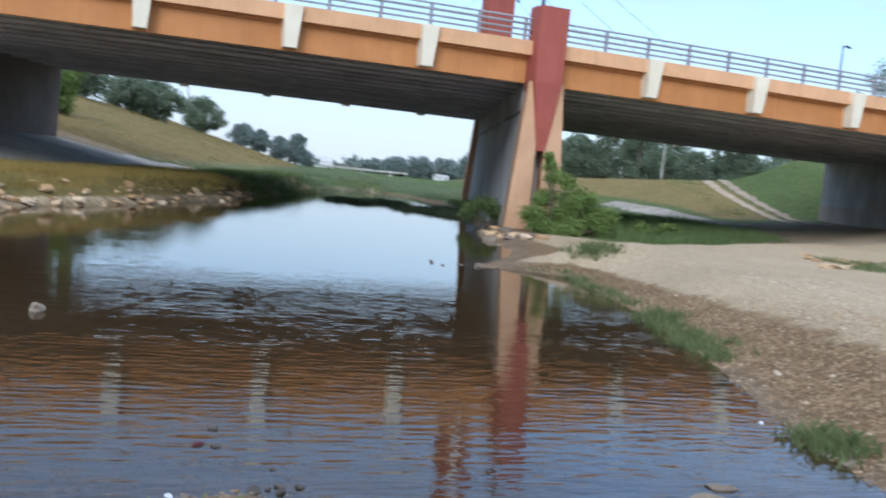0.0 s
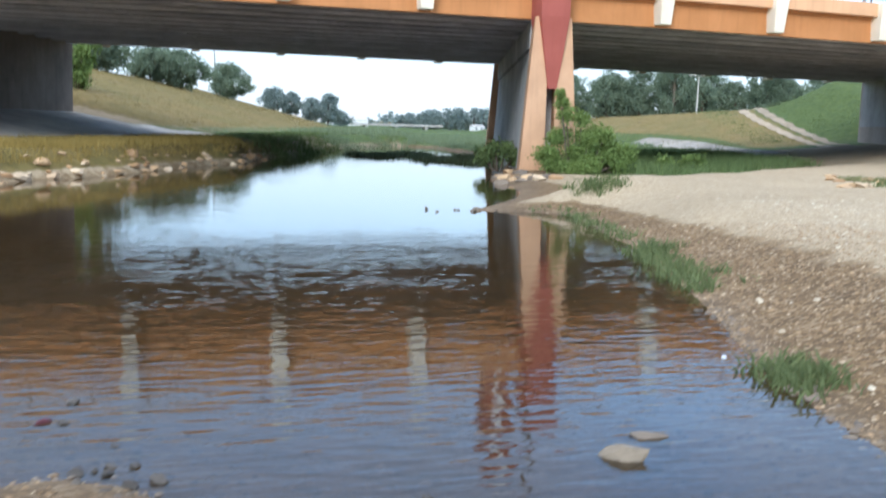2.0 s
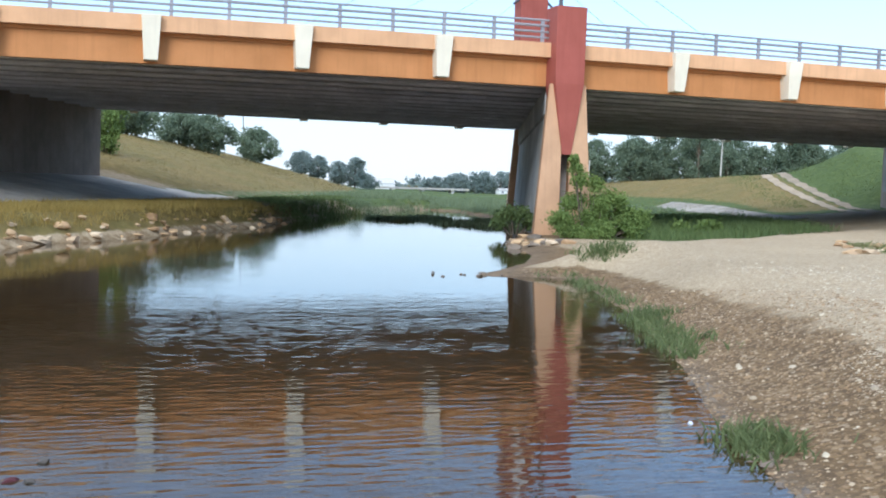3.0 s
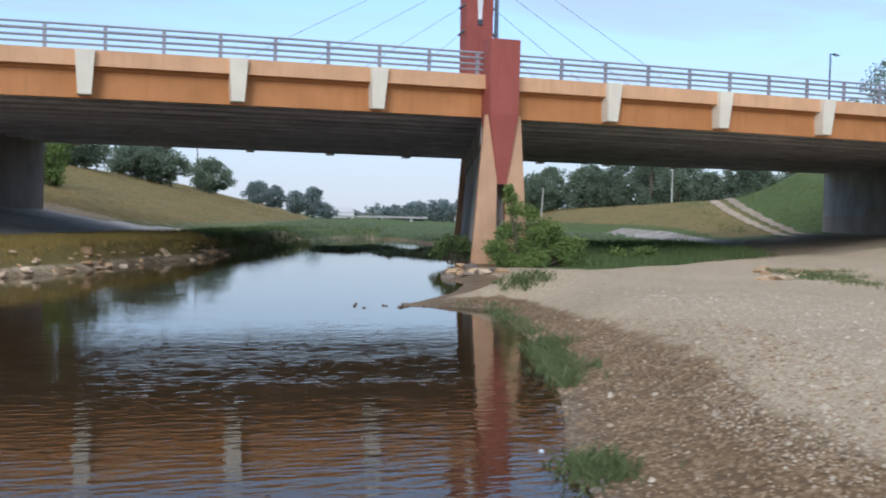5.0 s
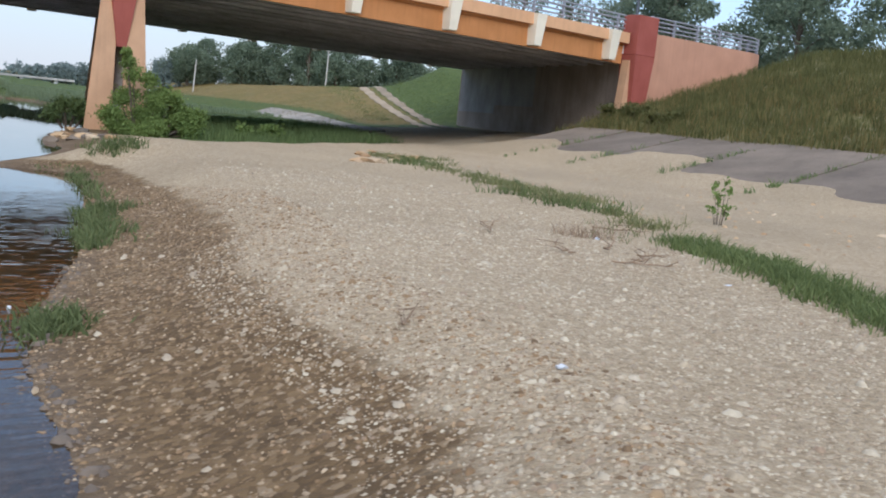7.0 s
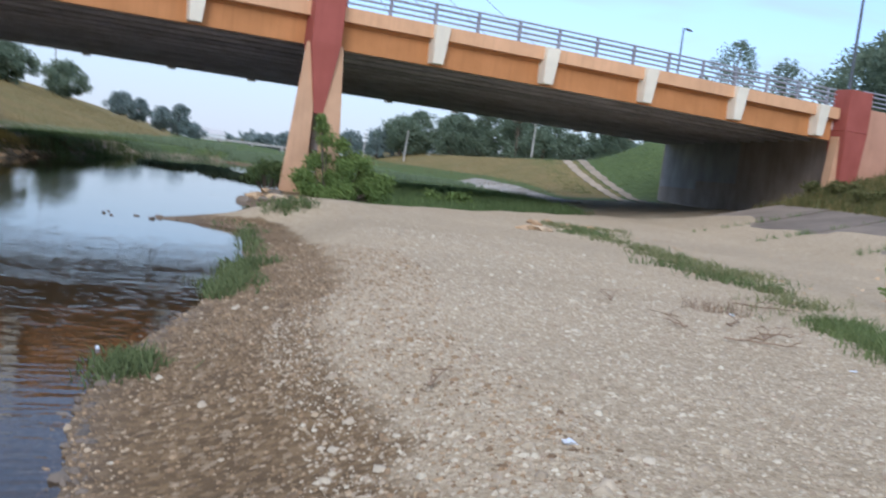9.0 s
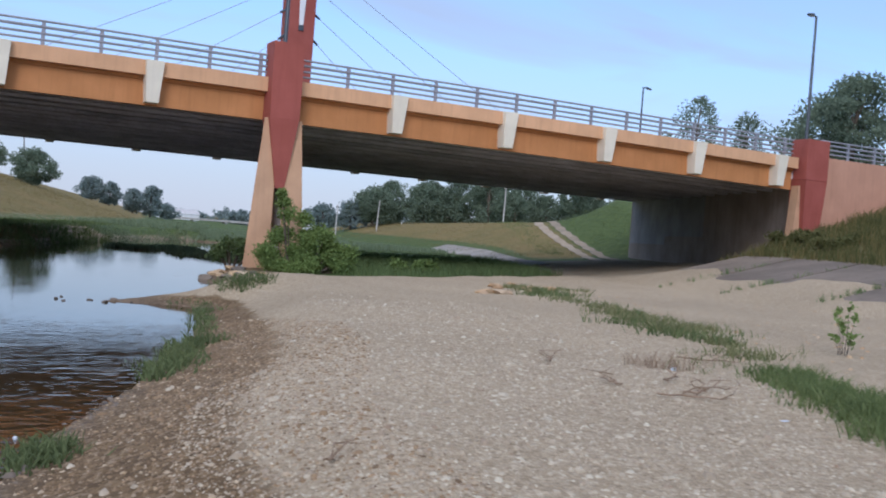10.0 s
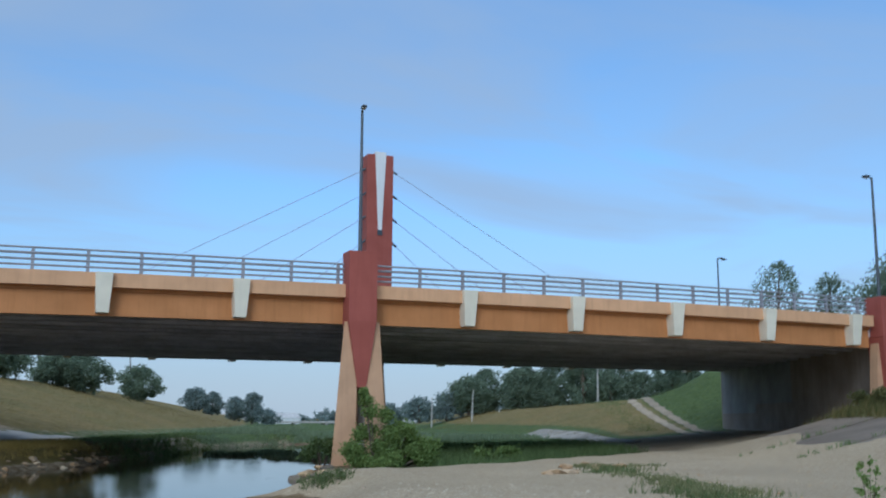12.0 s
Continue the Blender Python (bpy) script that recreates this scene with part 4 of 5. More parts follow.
def leaf_cloud(centres, radii, per, size, seed, flat=0.8, loose=False):
    """Leaf quads scattered in clumps: arrays of corners and faces."""
    r = np.random.RandomState(seed)
    c = np.repeat(np.asarray(centres, dtype=float), per, axis=0)
    rad = np.repeat(np.asarray(radii, dtype=float), per)
    m = len(c)
    d = r.normal(0, 1, (m, 3)); d /= np.linalg.norm(d, axis=1)[:, None]
    out = np.abs(r.normal(0.55, 0.33, m)) if loose else r.uniform(0, 1, m) ** 0.45
    p = c + d * (rad * out)[:, None] * np.array([1, 1, flat])
    a = r.normal(0, 1, (m, 3)); a /= np.linalg.norm(a, axis=1)[:, None]
    b = np.cross(a, r.normal(0, 1, (m, 3))); b /= np.linalg.norm(b, axis=1)[:, None]
    s = (size * r.uniform(0.55, 1.3, m))[:, None]
    v = np.stack([p - a * s, p + b * s * 0.55, p + a * s, p - b * s * 0.55], 1).reshape(-1, 3)
    f = np.arange(m * 4).reshape(-1, 4)
    return v, f


def make_tree(name, label, at, tall, spread, seed, leaves=2600, leaf=0.3, trunk=0.22, bare=0.28, material=None, category="tree", group="trees along the levee"):
    r = random.Random(seed)
    th = thing(name, label, category, at, group)
    bm = bmesh.new()
    lean = Vector((r.uniform(-0.06, 0.06), r.uniform(-0.06, 0.06), 1)) * tall
    tube(bm, [(0, 0, -0.4), tuple(lean * 0.3), tuple(lean * 0.6), tuple(lean * 0.85)], [trunk * 1.3, trunk, trunk * 0.6, trunk * 0.2], 8)
    centres, radii = [], []
    n = 46
    for i in range(n):
        f = bare + (1 - bare) * (i + 0.5) / n
        prof = math.sin(math.pi * min(1, (f - bare) / (1 - bare) * 0.86 + 0.12)) ** 0.7
        ang = i * 2.4 + r.uniform(-0.5, 0.5)
        rr = spread * 0.5 * prof * r.uniform(0.3, 0.98)
        c = Vector((math.cos(ang) * rr, math.sin(ang) * rr, 0)) + lean * (f * 0.93)
        centres.append(tuple(c)); radii.append(spread * r.uniform(0.085, 0.185))
        if i % 4 == 0:
            s = lean * max(0.12, f * 0.62)
            tube(bm, [tuple(s), tuple(s.lerp(c, 0.5) + Vector((0, 0, 0.05 * tall))), tuple(c)], [trunk * 0.4, trunk * 0.25, trunk * 0.08], 5)
    part("trunk", bm, M_bark, th)
    v, f = leaf_cloud(centres, radii, leaves // n, leaf, seed)
    raw_mesh("crown", v, f, material or M_tree, th)
    return th


# trees on and behind the west levee
for k, (x, y, z, tall, spread) in enumerate(((-21.8, 98, 6.4, 7.4, 11), (-28.0, 96, 7.0, 8.5, 12), (-13.6, 116, 4.6, 8.4, 9.2), (-9.6, 116, 4.6, 8.0, 8.6), (1.4, 150, 4.6, 8.0, 9.8), (25.5, 247, 3.6, 8.0, 9.0), (30.0, 246, 3.8, 6.8, 7.6), (41.5, 274, 2.8, 7.2, 9.0), (46.5, 273, 2.8, 8.8, 10.0), (65.5, 340, 1.4, 5.4, 9.5))):
    foot = height(x, y)
    tall = max(3.2, z + tall - foot)
    # past 160 m the leaves take the haze-tinted colour
    make_tree("tree", "round leafy tree on the grassy levee", (x, y, foot), tall, spread, 40 + k, 9000 if y < 160 else 4000, 0.22 if y < 160 else 0.32, 0.2, 0.12, M_tree if y < 160 else M_hazed_tree)
# wood behind the east levee
for k in range(17):
    t = k / 16
    x, y = 78 + 46 * t + 4 * math.sin(k * 2.1), 172 - 28 * t + 7 * math.sin(k * 1.3)
    make_tree("tree", "tall dark tree in the wood behind the levee", (x, y, 4.5), 11.5 + 2.6 * math.sin(k * 1.9) + (0 if k > 2 else -3), 11.5, 80 + k, 6000, 0.29, 0.3, 0.1, group="wood behind the levee")
for k, (x, y, tall) in enumerate(((96, 228, 7), (103, 224, 6.5), (110, 220, 8), (68, 178, 5.5), (74, 176, 7))):
    make_tree("tree", "hazy tree behind the far levee", (x, y, 2.6), tall, 9, 110 + k, 1200, 0.42, 0.25, 0.1, M_hazed_tree, group="wood behind the levee")
for k, (x, y, tall) in enumerate(((116, 143, 10), (121, 133, 10.5), (125, 122, 10), (112, 120, 7), (131, 112, 11), (104, 104, 6.5))):
    make_tree("tree", "dark tree beyond the dirt track", (x, y, 5.0), tall, 11, 120 + k, 5000, 0.28, 0.3, 0.08, group="wood behind the levee")
# trees behind the embankment at the bridge end
for k, (x, y, z, tall, spread) in enumerate(((60, 17, 8.5, 12.5, 11), (68, 8, 8.0, 12.5, 11), (76, 16, 8.5, 13, 12), (64, 24, 8.5, 11.5, 11), (73, 2, 7.5, 12, 11), (80, -6, 8.5, 12, 12))):
    make_tree("tree", "tall open-crowned tree beside the approach road", (x, y, z), tall, spread, 130 + k, 12000, 0.2, 0.26, 0.06, group="trees by the road")
for k, (x, y, z, tall, spread) in enumerate(((63.0, 43, 9.3, 12.6, 7.4), (67.9, 40, 9.3, 10.6, 6.4))):
    make_tree("tree", "open-crowned tree beyond the bridge railing", (x, y, z), tall, spread, 140 + k, 3600, 0.16, 0.2, 0.25, group="trees by the road")
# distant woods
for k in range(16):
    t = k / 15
    make_tree("tree", "hazy tree in the distant wood", (118 + 62 * t, 436 - 12 * t + 6 * math.sin(k * 2), 0.4), 6.5 + 4.5 * math.sin(min(1, t * 1.3) * 2.3), 12, 160 + k, 800, 0.7, 0.3, 0.05, M_hazed_tree, group="distant wood")
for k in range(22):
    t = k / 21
    make_tree("tree", "hazy tree on the horizon", (20 + 330 * t, 640 - 60 * t + 14 * math.sin(k * 1.7), 0.4), 6.5 + 2.5 * math.sin(k * 2.3), 22, 190 + k, 500, 1.1, 0.3, 0.02, M_hazed_tree, group="horizon wood")


def make_bush(name, label, at, clumps, leaves, leaf, seed, group="", material=None, stem=0.05):
    th = thing(name, label, "bush", at, group)
    for cx, cy, cz, r in clumps:
        bm = bmesh.new()
        tube(bm, [(cx * 0.3, cy * 0.3, -0.2), (cx * 0.7, cy * 0.7, cz * 0.5), (cx, cy, cz)], [stem, stem * 0.7, stem * 0.3], 5)
        part("stem", bm, M_bark, th)
    v, f = leaf_cloud([c[:3] for c in clumps], [c[3] for c in clumps], leaves // len(clumps), leaf, seed, 0.9, True)
    raw_mesh("foliage", v, f, material or M_leaf, th)
    return th


r = random.Random(11)
clumps = []
for i in range(40):
    a = r.uniform(0, 6.28)
    q = r.uniform(0.1, 1.0)
    clumps.append((0.4 + math.cos(a) * 2.4 * q, math.sin(a) * 1.2 * q, r.uniform(0.3, 2.2) * (1.2 - 0.6 * q), r.uniform(0.35, 0.68)))
clumps += [(-0.5, 0.1, 2.9, 0.55), (-0.75, 0.1, 3.5, 0.36), (-0.9, 0.0, 3.9, 0.26), (0.3, 0.0, 2.7, 0.45)]
make_bush("willow_bush", "dense green willow bush at the pier foot", (0.5, -2.8, 0.3), clumps, 36000, 0.08, 12)
clumps = [(math.cos(i * 2.4) * 1.0, math.sin(i * 2.4) * 0.7, 0.5 + 0.22 * (i % 4), 0.5) for i in range(9)]
make_bush("dark_bush", "dark bush against the pier wall", (-0.6, 4.6, 0.25), clumps, 2200, 0.11, 13, material=M_reed)
clumps = [(math.cos(i * 2.4) * 0.17, math.sin(i * 2.4) * 0.17, 0.25 + 0.1 * i, 0.15) for i in range(8)]
make_bush("sapling", "small leafy sapling on the gravel", (0.3, -37.4, height(0.3, -37.4)), clumps, 190, 0.06, 14, stem=0.009)
for k, (x, y) in enumerate(((9.0, 1.5),)):
    cl = [(math.cos(i * 2.4) * 1.1, math.sin(i * 2.4) * 0.6, 0.35 + 0.15 * (i % 3), 0.42) for i in range(7)]
    make_bush("low_bush", "low green bush beside the pier", (x, y, height(x, y)), cl, 1300, 0.12, 15 + k, "low bushes by the pier")
for k, (x, y, s) in enumerate(((33.0, -3.2, 1.0), (31.2, -6.5, 0.7), (28.5, -11, 0.8))):
    cl = [(math.cos(i * 2.4) * 1.1 * s, math.sin(i * 2.4) * 0.9 * s, 0.4 * s + 0.18 * (i % 3), 0.5 * s) for i in range(8)]
    make_bush("low_bush", "dull green bush at the foot of the grass slope", (x, y, height(x, y)), cl, 1300, 0.12, 25 + k, "bushes on the slope", M_slope_grass)

cl = [(math.cos(i * 2.4) * (0.5 + 0.09 * i), math.sin(i * 2.4) * 1.2, 0.6 + 0.26 * i, 0.95 - 0.02 * i) for i in range(17)]
make_bush("tall_shrub", "tall green shrub on the levee beside the abutment", (-23.6, 52.0, height(-23.6, 52.0)), cl, 9000, 0.15, 44, material=M_leaf)

# grasses
rs = np.random.RandomState(5)
yy = rs.uniform(-60, -0.5, 9000); uu = 9.4 + rs.uniform(0, 27, 9000) ** 1.0
grass("slope_grass", "long dull green and straw grass on the embankment", np.interp(yy, PAVE_Y, PAVE_X) + uu, yy, 0.62, 0.022, 9, 0.28, M_slope_grass, 6, 0.6)
yy = rs.uniform(-60, -0.5, 1600); uu = 9.2 + rs.uniform(0, 14, 1600)
grass("dry_slope_grass", "straw-coloured dry grass on the embankment", np.interp(yy, PAVE_Y, PAVE_X) + uu, yy, 0.7, 0.022, 7, 0.3, M_dry, 7, 0.6)
x, y = along([(-4.1, -40.3), (-5.5, -42.4), (-6.8, -44.6), (-8.3, -47.4)], 600, 0.27, 8)
grass("bar_grass", "thick green grass clump on the gravel bar", x, y, 0.21, 0.012, 11, 0.11, M_grass, 9, 1.3)
x, y = clumped([(5.5, -17.5), (3.4, -21.5), (2.3, -26.5), (0.3, -30.7), (-1.5, -34.2), (-2.4, -37.2), (-3.2, -39)], 26, 7, 0.8, 0.24, 10)
grass("bar_weeds", "grey-green weeds along the edge of the gravel", x, y, 0.22, 0.017, 12, 0.2, M_weed, 11, 1.5)
x, y = clumped([(3.6, -20.5), (2.0, -26.8), (-0.2, -31.5), (-1.8, -35), (-2.2, -36.8)], 10, 9, 0.5, 0.26, 12)
grass("bar_tufts", "green tufts among the weeds", x, y, 0.24, 0.016, 12, 0.17, M_shore, 13, 1.4)
x, y = along([(-1.5, -36.3), (-3.2, -38.2), (-4.6, -40.2)], 40, 0.6, 14)
grass("dry_weeds", "dry weeds and stalks on the gravel", x, y, 0.22, 0.007, 8, 0.14, M_weed, 15, 1.2)
for k, (line, n, sp, tall) in enumerate((([(-15.2, -41.27), (-14.7, -40.17)], 46, 0.16, 0.24), ([(-12.8, -35.57), (-11.7, -32.77), (-10.5, -29.57)], 110, 0.24, 0.27),
                                         ([(-10.2, -28.27), (-9.24, -24.23), (-8.57, -20.97)], 45, 0.2, 0.26), ([(-7.54, -19.99), (-6.51, -20.43)], 50, 0.3, 0.34), ([(-22.7, -44.1), (-22.2, -43.95), (-21.8, -43.9)], 50, 0.12, 0.1))):
    x, y = along(line, n, sp, 20 + k)
    grass("shore_grass", "green grass tufts at the water's edge", x, y, tall * 0.85, 0.017, 12, 0.13, M_shore, 30 + k, 1.3)
# reeds and green belts beyond the bridge
rs = np.random.RandomState(31)
x, y = rs.uniform(3, 34, 5200), rs.uniform(-6, 40, 5200)
ok = (y > -14.5 + 0.76 * (x + 5.5)) & (x < np.interp(y, PAVE_Y, PAVE_X) - 1) & (shore_distance(x, y) > 0.3)
grass("reed_belt", "dark green reeds in the side channel", x[ok], y[ok], 0.6, 0.022, 8, 0.35, M_reed, 32, 0.8)
x, y = along([(-11.6, 20), (-8.6, 26.5), (-4.2, 38), (-1.2, 45), (5, 58), (11, 68), (17, 71), (15, 60), (13, 48)], 1300, 0.7, 33)
ok = (shore_distance(x, y) > -0.5) & (y < 44)
grass("river_reeds", "dark green reeds along the far banks", x[ok], y[ok], 0.42, 0.025, 9, 0.35, M_grass, 34, 0.8)
ok = (shore_distance(x, y) > -0.3) & (y >= 44)
# their paleness is haze put into the blade colour
grass("hazed_reeds", "low green plants at the river bend, tinted pale for haze", x[ok], y[ok], 0.28, 0.03, 9, 0.35, M_hazed_reed, 47, 0.8)
x, y = rs.uniform(-2, 45, 4600), rs.uniform(64, 150, 4600)
ok = x > np.interp(y, TOE_Y, TOE_X) + 0.5
x, y = x[ok], y[ok]
grass("far_reeds", "green marsh plants across the far river bed", x, y, 0.6, 0.06, 7, 0.6, M_hazed_reed, 35, 0.5)
x, y = along([(-13, 27), (-9, 41), (-4, 52), (4, 75), (12, 110)], 1700, 0.9, 36)
ok = shore_distance(x, y) > 0.2
grass("levee_foot_grass", "green grass at the levee foot", x[ok], y[ok], 0.3, 0.025, 8, 0.5, M_grass, 37, 0.8)
x, y = along([(-27.5, -11), (-23.4, -3.8), (-20, 3.8), (-16, 10.5), (-13.2, 18)], 1500, 0.9, 38)
ok = shore_distance(x, y) > 0.7
grass("bank_grass", "straw and green grass over the stony bank", x[ok], y[ok], 0.3, 0.014, 8, 0.25, M_gold, 39, 0.7)
x, y = along([(-31, -10), (-25.5, -1), (-21.8, 6), (-18, 12.5), (-15.5, 20)], 2000, 1.3, 40)
ok = shore_distance(x, y) > 1.0
grass("dry_bank_grass", "dry yellow grass on the bank shelf", x[ok], y[ok], 0.32, 0.022, 8, 0.3, M_gold, 41, 0.7)
rs = np.random.RandomState(42)
y = rs.uniform(43, 150, 6500); w = rs.uniform(0, 29, 6500)
grass("levee_grass", "dry yellow-green grass on the levee", np.interp(y, TOE_Y, TOE_X) - w, y, 0.1, 0.022, 7, 1.0, M_dry, 43, 1.0)
y = rs.uniform(44, 150, 5200); u = rs.uniform(1.5, 22, 5200)
x = np.interp(y, PAVE_Y, PAVE_X) + u
ok = x < 26 + 0.44 * y
grass("east_levee_grass", "dull brown dry grass on the east levee", x[ok], y[ok], 0.1, 0.022, 7, 1.0, M_dry, 45, 1.0)
x, y = x[~ok], y[~ok]
way = np.abs(x - np.interp(y, WAY_Y, WAY_X))
grass("east_levee_green", "green grass on the slope beside the track", x[way > 2.2], y[way > 2.2], 0.2, 0.03, 7, 0.7, M_grass, 46, 1.0)
for k, (cx, cy, n, lx, ly) in enumerate(((-2.6, 29.2, 110, 0.3, 0.35), (-1.2, 28.2, 150, 0.5, 0.35), (2.2, 32.5, 200, 0.9, 0.6), (1.9, 22.5, 170, 0.9, 1.5), (3.0, 18.2, 170, 0.6, 1.0), (5.6, 26.5, 160, 0.7, 1.2))):
    rr = np.random.RandomState(50 + k)
    x, y = cx + rr.normal(0, lx, n), cy + rr.normal(0, ly, n)
    roots = np.stack([x, y, np.zeros(n)], -1)
    # drawn with the haze-tinted blades, paler than the plants' own green
    tagged(blade_mesh("water_plants", roots, 0.34, 0.05, 8, 0.25, M_hazed_reed, 60 + k, 0.6), "dark green plants standing in the shallow water", "plant", kind="stuff")
# weeds in the paving joints
x, y = [], []
for i in range(9):
    yy = -58 + 6.0 * i
    n = rs.randint(10, 30)
    uu = rs.uniform(0.1, 9.2, n)
    y += list(yy + rs.normal(0, 0.06, n)); x += list(np.interp(yy, PAVE_Y, PAVE_X) + uu)
grass("joint_weeds", "small weeds growing in the paving joints", np.array(x), np.array(y), 0.3, 0.02, 8, 0.12, M_reed, 71, 0.9)


# ---------------------------------------------------------------- stones
def stone_mesh(seed, rough=0.5, sub=2):
    bm = bmesh.new()
    bmesh.ops.create_icosphere(bm, subdivisions=sub, radius=1)
    off = Vector((seed * 3.7, seed * 1.3, seed * 2.1))
    for v in bm.verts:
        n = noise.noise(v.co * 1.1 + off) * rough + noise.noise(v.co * 2.7 + off) * rough * 0.4
        v.co *= 1 + n
    # break flat faces into it
    rr = random.Random(seed * 13 + 1)
    for _ in range(9):
        d = Vector((rr.uniform(-1, 1), rr.uniform(-1, 1), rr.uniform(-0.6, 1))).normalized()
        k = rr.uniform(0.5, 0.8)
        for v in bm.verts:
            over = v.co.dot(d) - k
            if over > 0:
                v.co -= d * over * 0.92
    return bm


def pebbles(name, label, x, y, size, material, seed, lift=0.3):
    """Thousands of small rounded stones as one mesh."""
    r = np.random.RandomState(seed)
    n = len(x)
    p = on_land(x, y)
    base = np.array([(1, 0, 0), (0.3, 0.95, 0), (-0.8, 0.6, 0), (-0.8, -0.6, 0), (0.3, -0.95, 0), (0.55, 0.1, 0.8), (-0.25, 0.5, 0.75), (-0.3, -0.5, 0.8)])
    faces = np.array([(0, 1, 5), (1, 6, 5), (1, 2, 6), (2, 3, 7), (2, 7, 6), (3, 4, 7), (4, 5, 7), (4, 0, 5), (5, 6, 7)])
    s = size * np.exp(r.normal(0, 0.42, n))
    sx, sy, sz = s * r.uniform(0.8, 1.4, n), s * r.uniform(0.6, 1.0, n), s * r.uniform(0.5, 0.95, n)
    a = r.uniform(0, 6.28, n)
    jit = base[None] * (1 + r.normal(0, 0.13, (n, len(base), 3)))
    lx, ly, lz = jit[:, :, 0] * sx[:, None], jit[:, :, 1] * sy[:, None], jit[:, :, 2] * sz[:, None]
    ca, sa = np.cos(a)[:, None], np.sin(a)[:, None]
    v = np.stack([lx * ca - ly * sa + p[:, 0:1], lx * sa + ly * ca + p[:, 1:2], lz + p[:, 2:3] - 0.004], -1).reshape(-1, 3)
    f = (np.arange(n)[:, None, None] * len(base) + faces[None]).reshape(-1, 3)
    return tagged(raw_mesh(name, v, f, material), label, "gravel", kind="stuff")


rs = np.random.RandomState(90)
x, y = rs.uniform(-19, -3, 46000), -52 + 24 * rs.uniform(0, 1, 46000) ** 1.35
d = shore_distance(x, y)
ok = (d > 2.2) & (x < -4.5 + 0.35 * (y + 40))
pebbles("pale_gravel", "pale loose pebbles covering the gravel bar", x[ok], y[ok], 0.017, M_pebble, 91)
x, y = rs.uniform(-23, -9, 110000), rs.uniform(-49.3, -26.77, 110000)
d = shore_distance(x, y)
ok = (d > -0.15) & (d < 3.6 * np.interp(y, [-38, -31, -22], [1.0, 0.75, 0.45])) & (rs.uniform(0, 1, 110000) < np.where(x < -20.5, 0.22, 0.75))
pebbles("brown_gravel", "brown damp pebbles along the water's edge", x[ok], y[ok], 0.0145, M_brown_pebble, 92)
x, y = rs.uniform(-24, -12, 6500), rs.uniform(-45.3, -36.77, 6500)
d = shore_distance(x, y)
ok = (d < 0.2) & (d > -2.4)
pebbles("river_pebbles", "dark wet stones on the shallow river bed", x[ok], y[ok], 0.03, M_wet_rock, 93)
x, y = rs.uniform(-20, -5, 450), rs.uniform(-49.3, -24.77, 450)
ok = shore_distance(x, y) > 0.2
pebbles("cobbles", "scattered larger pale cobbles", x[ok], y[ok], 0.034, M_pebble, 94)

x, y = rs.uniform(-4, 15, 420), rs.uniform(-41.92, -16.09, 420)
ok = (x > 5.5 + 0.42 * (y + 16)) & (x < np.interp(y, PAVE_Y, PAVE_X) + 1)
pebbles("sand_debris", "dark twigs and chips scattered over the sand", x[ok], y[ok], 0.035, M_rock, 99)

x, y = rs.uniform(-19, -6, 52000), rs.uniform(-49.3, -38.77, 52000)
ok = (shore_distance(x, y) > 1.6) & (x < -5.5 + 0.35 * (y + 40))
pebbles("fine_gravel", "fine loose gravel between the pebbles", x[ok], y[ok], 0.0125, M_pebble, 101)

STONES = {}


def put_stone(name, label, x, y, z, sx, sy, sz, turn, material, seed, group="", category="rock"):
    key = (seed % 7, material.name)
    if key not in STONES:
        ob = part(name, stone_mesh(seed % 7 + 1), material)
        STONES[key] = ob.data
    else:
        ob = new(name, STONES[key])
    ob.matrix_world = pose(x, y, z, 0, 0, turn) @ Matrix.Diagonal((sx, sy, sz, 1))
    return tagged(ob, label, category, group)


rnd = random.Random(77)
# stony west bank
bx, by = along([(-28, -17.5), (-24.4, -8), (-20.2, -1.2), (-18.5, 3), (-16.2, 7.3), (-13.9, 10.4), (-11.8, 18)], 75, 0.25, 95)
for i in range(75):
    sh = rnd.uniform(-0.1, 0.85)
    x, y = bx[i] - sh * 0.8, by[i] + sh * 0.35
    s = rnd.uniform(0.1, 0.27) * (1.6 if rnd.random() < 0.2 else 1)
    put_stone("bank_rock", "pale limestone block on the eroded river bank", x, y, height(x, y) + s * 0.12, s * rnd.uniform(1.1, 2.2), s, s * rnd.uniform(0.4, 0.8), rnd.uniform(20, 100), M_rock, rnd.randint(0, 6), "bank rocks")
# rocks at the pier's foot and round the spit
for i in range(26):
    x, y = -3.7 + rnd.uniform(-1.2, 1.6), -4 + rnd.uniform(-3.2, 3.5)
    s = rnd.uniform(0.12, 0.4)
    put_stone("pier_rock", "brown flat rock at the pier foot", x, y, height(x, y) + s * 0.15, s * 1.5, s, s * 0.5, rnd.uniform(0, 180), M_wet_rock if i % 2 else M_rock, rnd.randint(0, 6), "pier rocks")
for i in range(9):
    x, y = -11.2 + rnd.uniform(-1.6, 1.2), -20.1 + rnd.uniform(-1.0, 0.8)
    s = rnd.uniform(0.04, 0.1)
    put_stone("spit_stone", "dark wet stone off the gravel spit", x, y, max(0, height(x, y)) + s * 0.2, s * 1.5, s, s * 0.6, rnd.uniform(0, 180), M_wet_rock, rnd.randint(0, 6), "spit stones")
